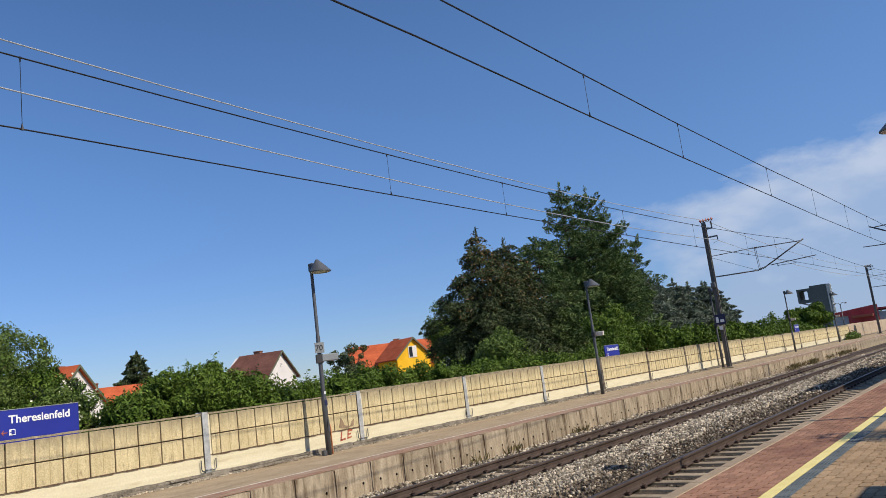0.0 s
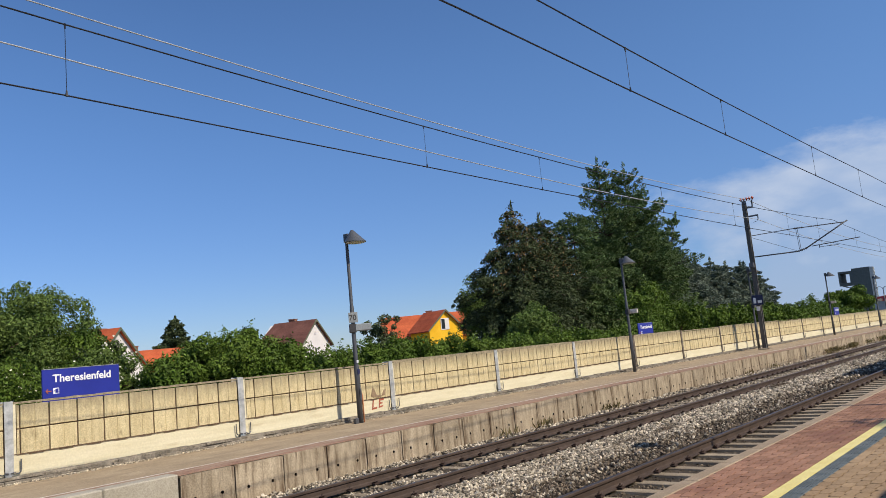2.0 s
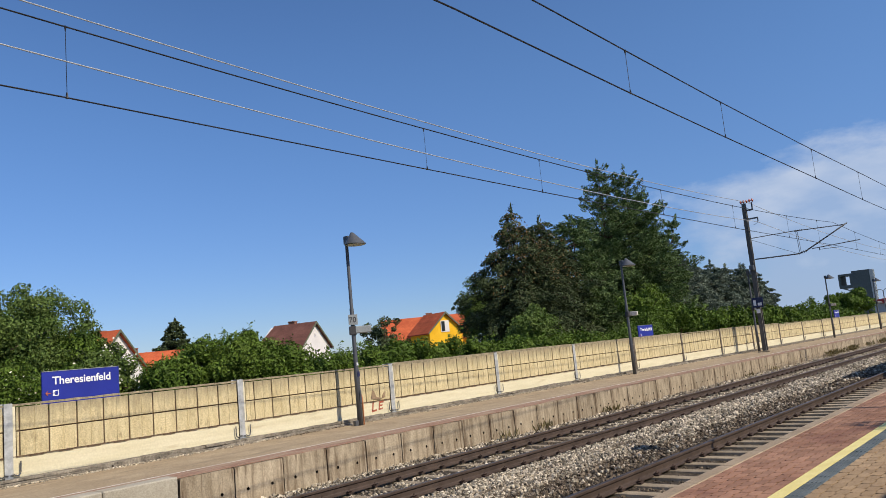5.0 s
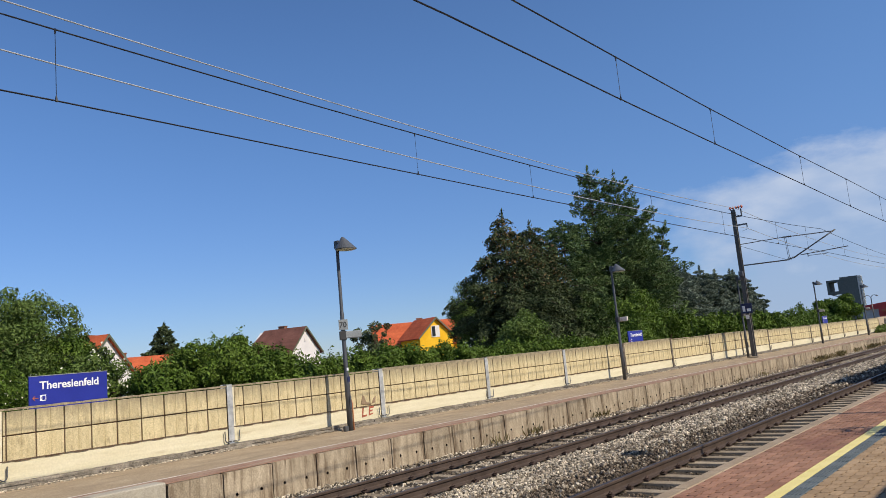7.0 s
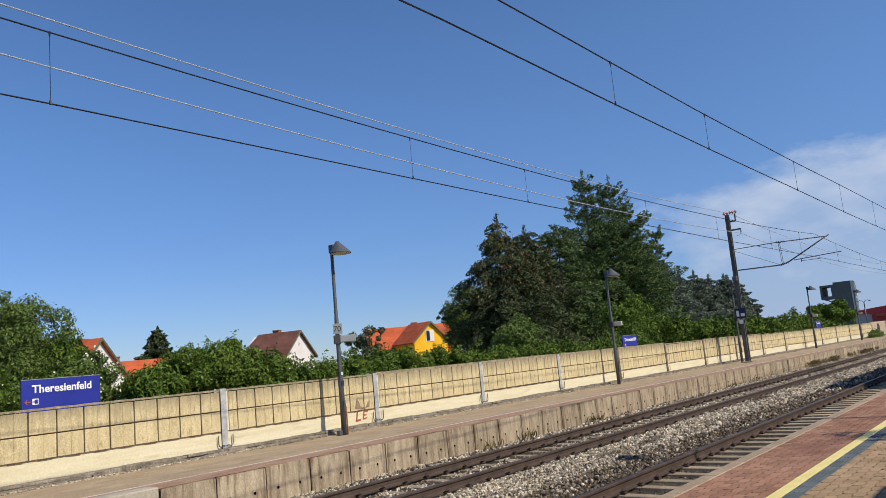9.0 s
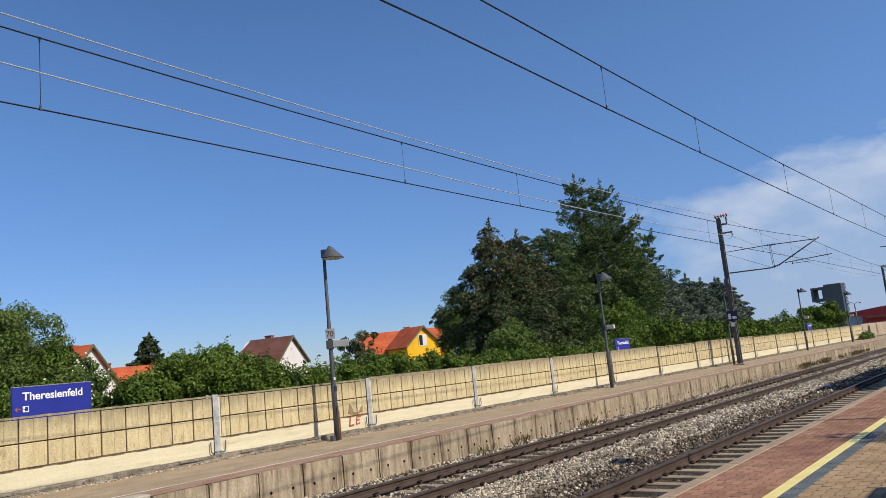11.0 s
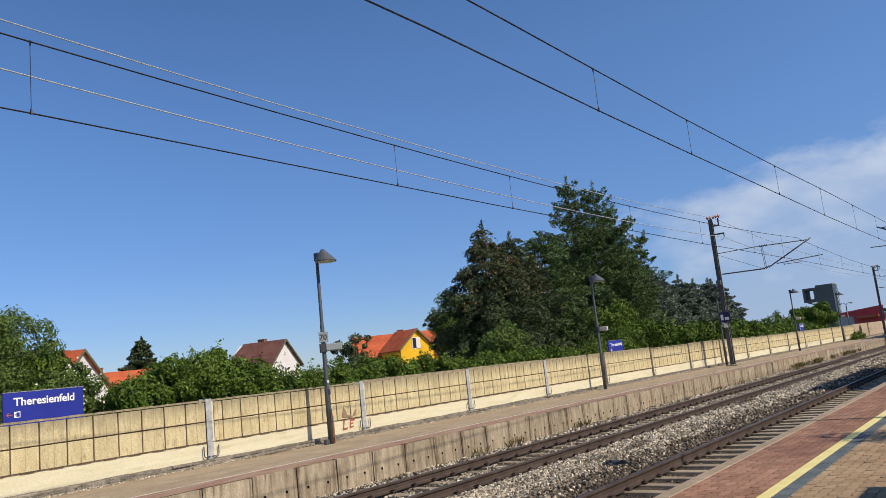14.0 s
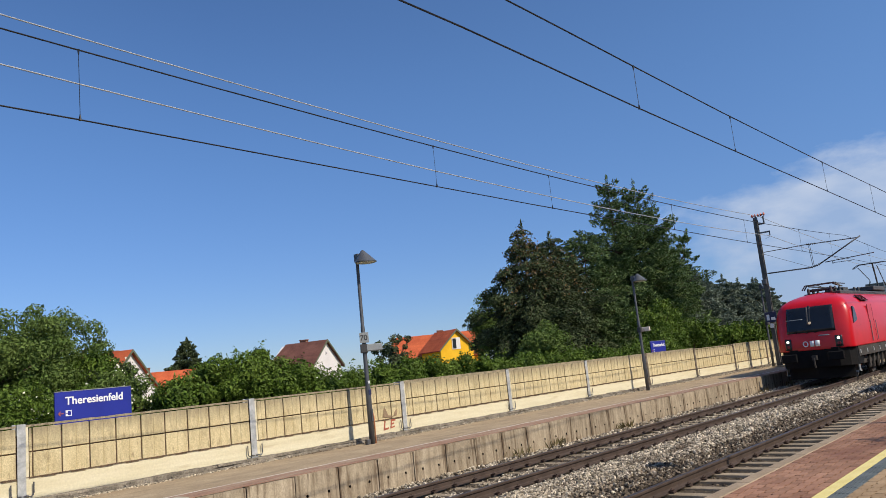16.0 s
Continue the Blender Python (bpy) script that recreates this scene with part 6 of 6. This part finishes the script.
        for v in bm.verts:
            v.co = Vector((X(v.co.y), v.co.x, v.co.z)) if e == 0 else Vector((X(v.co.y + 0.3), v.co.x, v.co.z))
        bmesh.ops.recalc_face_normals(bm, faces=bm.faces[:])
        part("plough", bm, M_BLACK, t, "dark snow plough")
    # roof equipment
    part("roof_deck", boxes((2.6, 16.4, -0.75, 0.75, 3.50, 3.70), bevel=0.03), M_ROOFGREY, t)
    bm = boxes((2.4, 2.9, -0.55, 0.55, 3.78, 3.88), (4.6, 5.4, -0.4, 0.4, 3.68, 3.92), (9.0, 11.5, -0.7, 0.7, 3.78, 4.0), bevel=0.03)
    part("roof_box", bm, M_ROOFGREY, t, "dark boxes on the roof")
    for x in (2.3, 3.0, 3.7, 6.3, 7.0, 12.2):
        for s in (-0.45, 0.45):
            bm = bmesh.new()
            lathe(bm, [(0.05, 3.64), (0.07, 3.76), (0.04, 3.81), (0.07, 3.86), (0.03, 3.93)], 8, (x, s, 0))
            part("roof_insulator", bm, M_ROOFGREY, t)
    # folded pantograph in front, raised one behind it
    bm = bmesh.new()
    for s in (-0.5, 0.5):
        tube(bm, [(2.6, s, 4.02), (4.8, s * 0.6, 3.98)], 0.03)
        tube(bm, [(2.8, s * 0.6, 4.10), (4.5, s, 4.06)], 0.025)
    tube(bm, [(2.45, -0.75, 3.88), (2.4, -0.6, 4.06), (2.4, 0.6, 4.06), (2.45, 0.75, 3.88)], 0.03)
    tube(bm, [(2.75, -0.75, 3.88), (2.7, -0.6, 4.06), (2.7, 0.6, 4.06), (2.75, 0.75, 3.88)], 0.03)
    part("folded_pantograph", bm, M_ROOFGREY, t, "folded pantograph")
    bm = bmesh.new()
    x = 13.4
    for s in (-0.45, 0.45):
        tube(bm, [(x, s, 3.95), (x - 0.05, s * 0.7, 4.45)], 0.03)
        tube(bm, [(x - 0.05, s * 0.7, 4.5), (x - 1.55, s, 5.15)], 0.022)
    tube(bm, [(x + 0.1, 0, 4.0), (x, 0, 4.5), (x - 0.3, 0, 5.38)], 0.04)
    for dx in (-0.3, 0.0):
        tube(bm, [(x - 0.3 + dx, -0.95, 5.20), (x - 0.3 + dx, -0.65, 5.38), (x - 0.3 + dx, 0.65, 5.38), (x - 0.3 + dx, 0.95, 5.20)], 0.022)
    part("raised_pantograph", bm, M_ROOFGREY, t, "raised pantograph")
    return t


# ---- build ----
make_plants()
make_woods()
make_tufts()
make_houses()
make_far_buildings()
make_shade_casters()
make_lamps()
make_sign(5.99, 1.88)
make_sign(30.80, 1.86, 0.95)
make_sign(63.8, 1.86, 0.95)
make_wires()
make_masts()
make_graffiti()
loco = make_loco()

# pieces of walls, tracks and platforms
make_barrier()
hole_block = face_block(1.03, (-0.255, 0.255))
for k in range(60):
    o = mesh_ob("edge_block", hole_block, far_platform)
    o.location = (7.63 + 0.515 + (k - 1) * 1.03, FAR_EDGE + rng.uniform(-0.006, 0.006), rng.uniform(-0.015, -0.004))
part("far_edge", boxes((7.63 + 59 * 1.03, X1, FAR_EDGE, FAR_EDGE + 0.31, -0.9, FAR_Z)), M_BLOCK, far_platform)
for k in range(8):
    part("new_block", boxes((6.58 - 1.22 * (k + 1), 6.57 - 1.22 * k, FAR_EDGE - 0.02, FAR_EDGE + 0.31, -0.9, FAR_Z + 0.035), bevel=0.02), M_NEWBLOCK, far_platform, "pale new concrete edge block")

sm, cm = sleeper_mesh(), clip_mesh()
for track, y0, y1 in ((far_track, Y_B, Y_C), (near_track, Y_A0, Y_A)):
    for i in range(118):
        x = 5.2 + i * 0.602
        s = mesh_ob("sleeper", sm, track)
        s.location = (x, (y0 + y1) / 2, rng.uniform(-0.006, 0.006) - (0.022 if track is far_track else 0.0))
        if i < 75:
            for y in (y0, y1) if track is far_track else (y1,):
                for d in (-1, 1):
                    c = mesh_ob("rail_clip", cm, s)
                    c.location = (0, y - (y0 + y1) / 2 + d * 0.10, 0.022 if track is far_track else 0)
                    c.rotation_euler = (0, 0, 0 if d > 0 else math.pi)
    bm = bmesh.new()
    for i in range(118, 420):
        x = 5.2 + i * 0.602
        box(bm, x - 0.11, x + 0.11, (y0 + y1) / 2 - 1.27, (y0 + y1) / 2 + 1.27, -0.4, -0.185)
    part("far_sleepers", bm, M_SLEEPER, track)["kind"] = "stuff"
make_near_paving()


def motions():
    # steady run towards the camera along the far track, 21.9 m/s
    walk(loco, [(t, pose(33.05 + 21.9 * (16.0 - t), 9.36, 0)) for t in (0.0, 4.0, 8.0, 12.0, 14.0, 15.0, 16.0)])


motions()
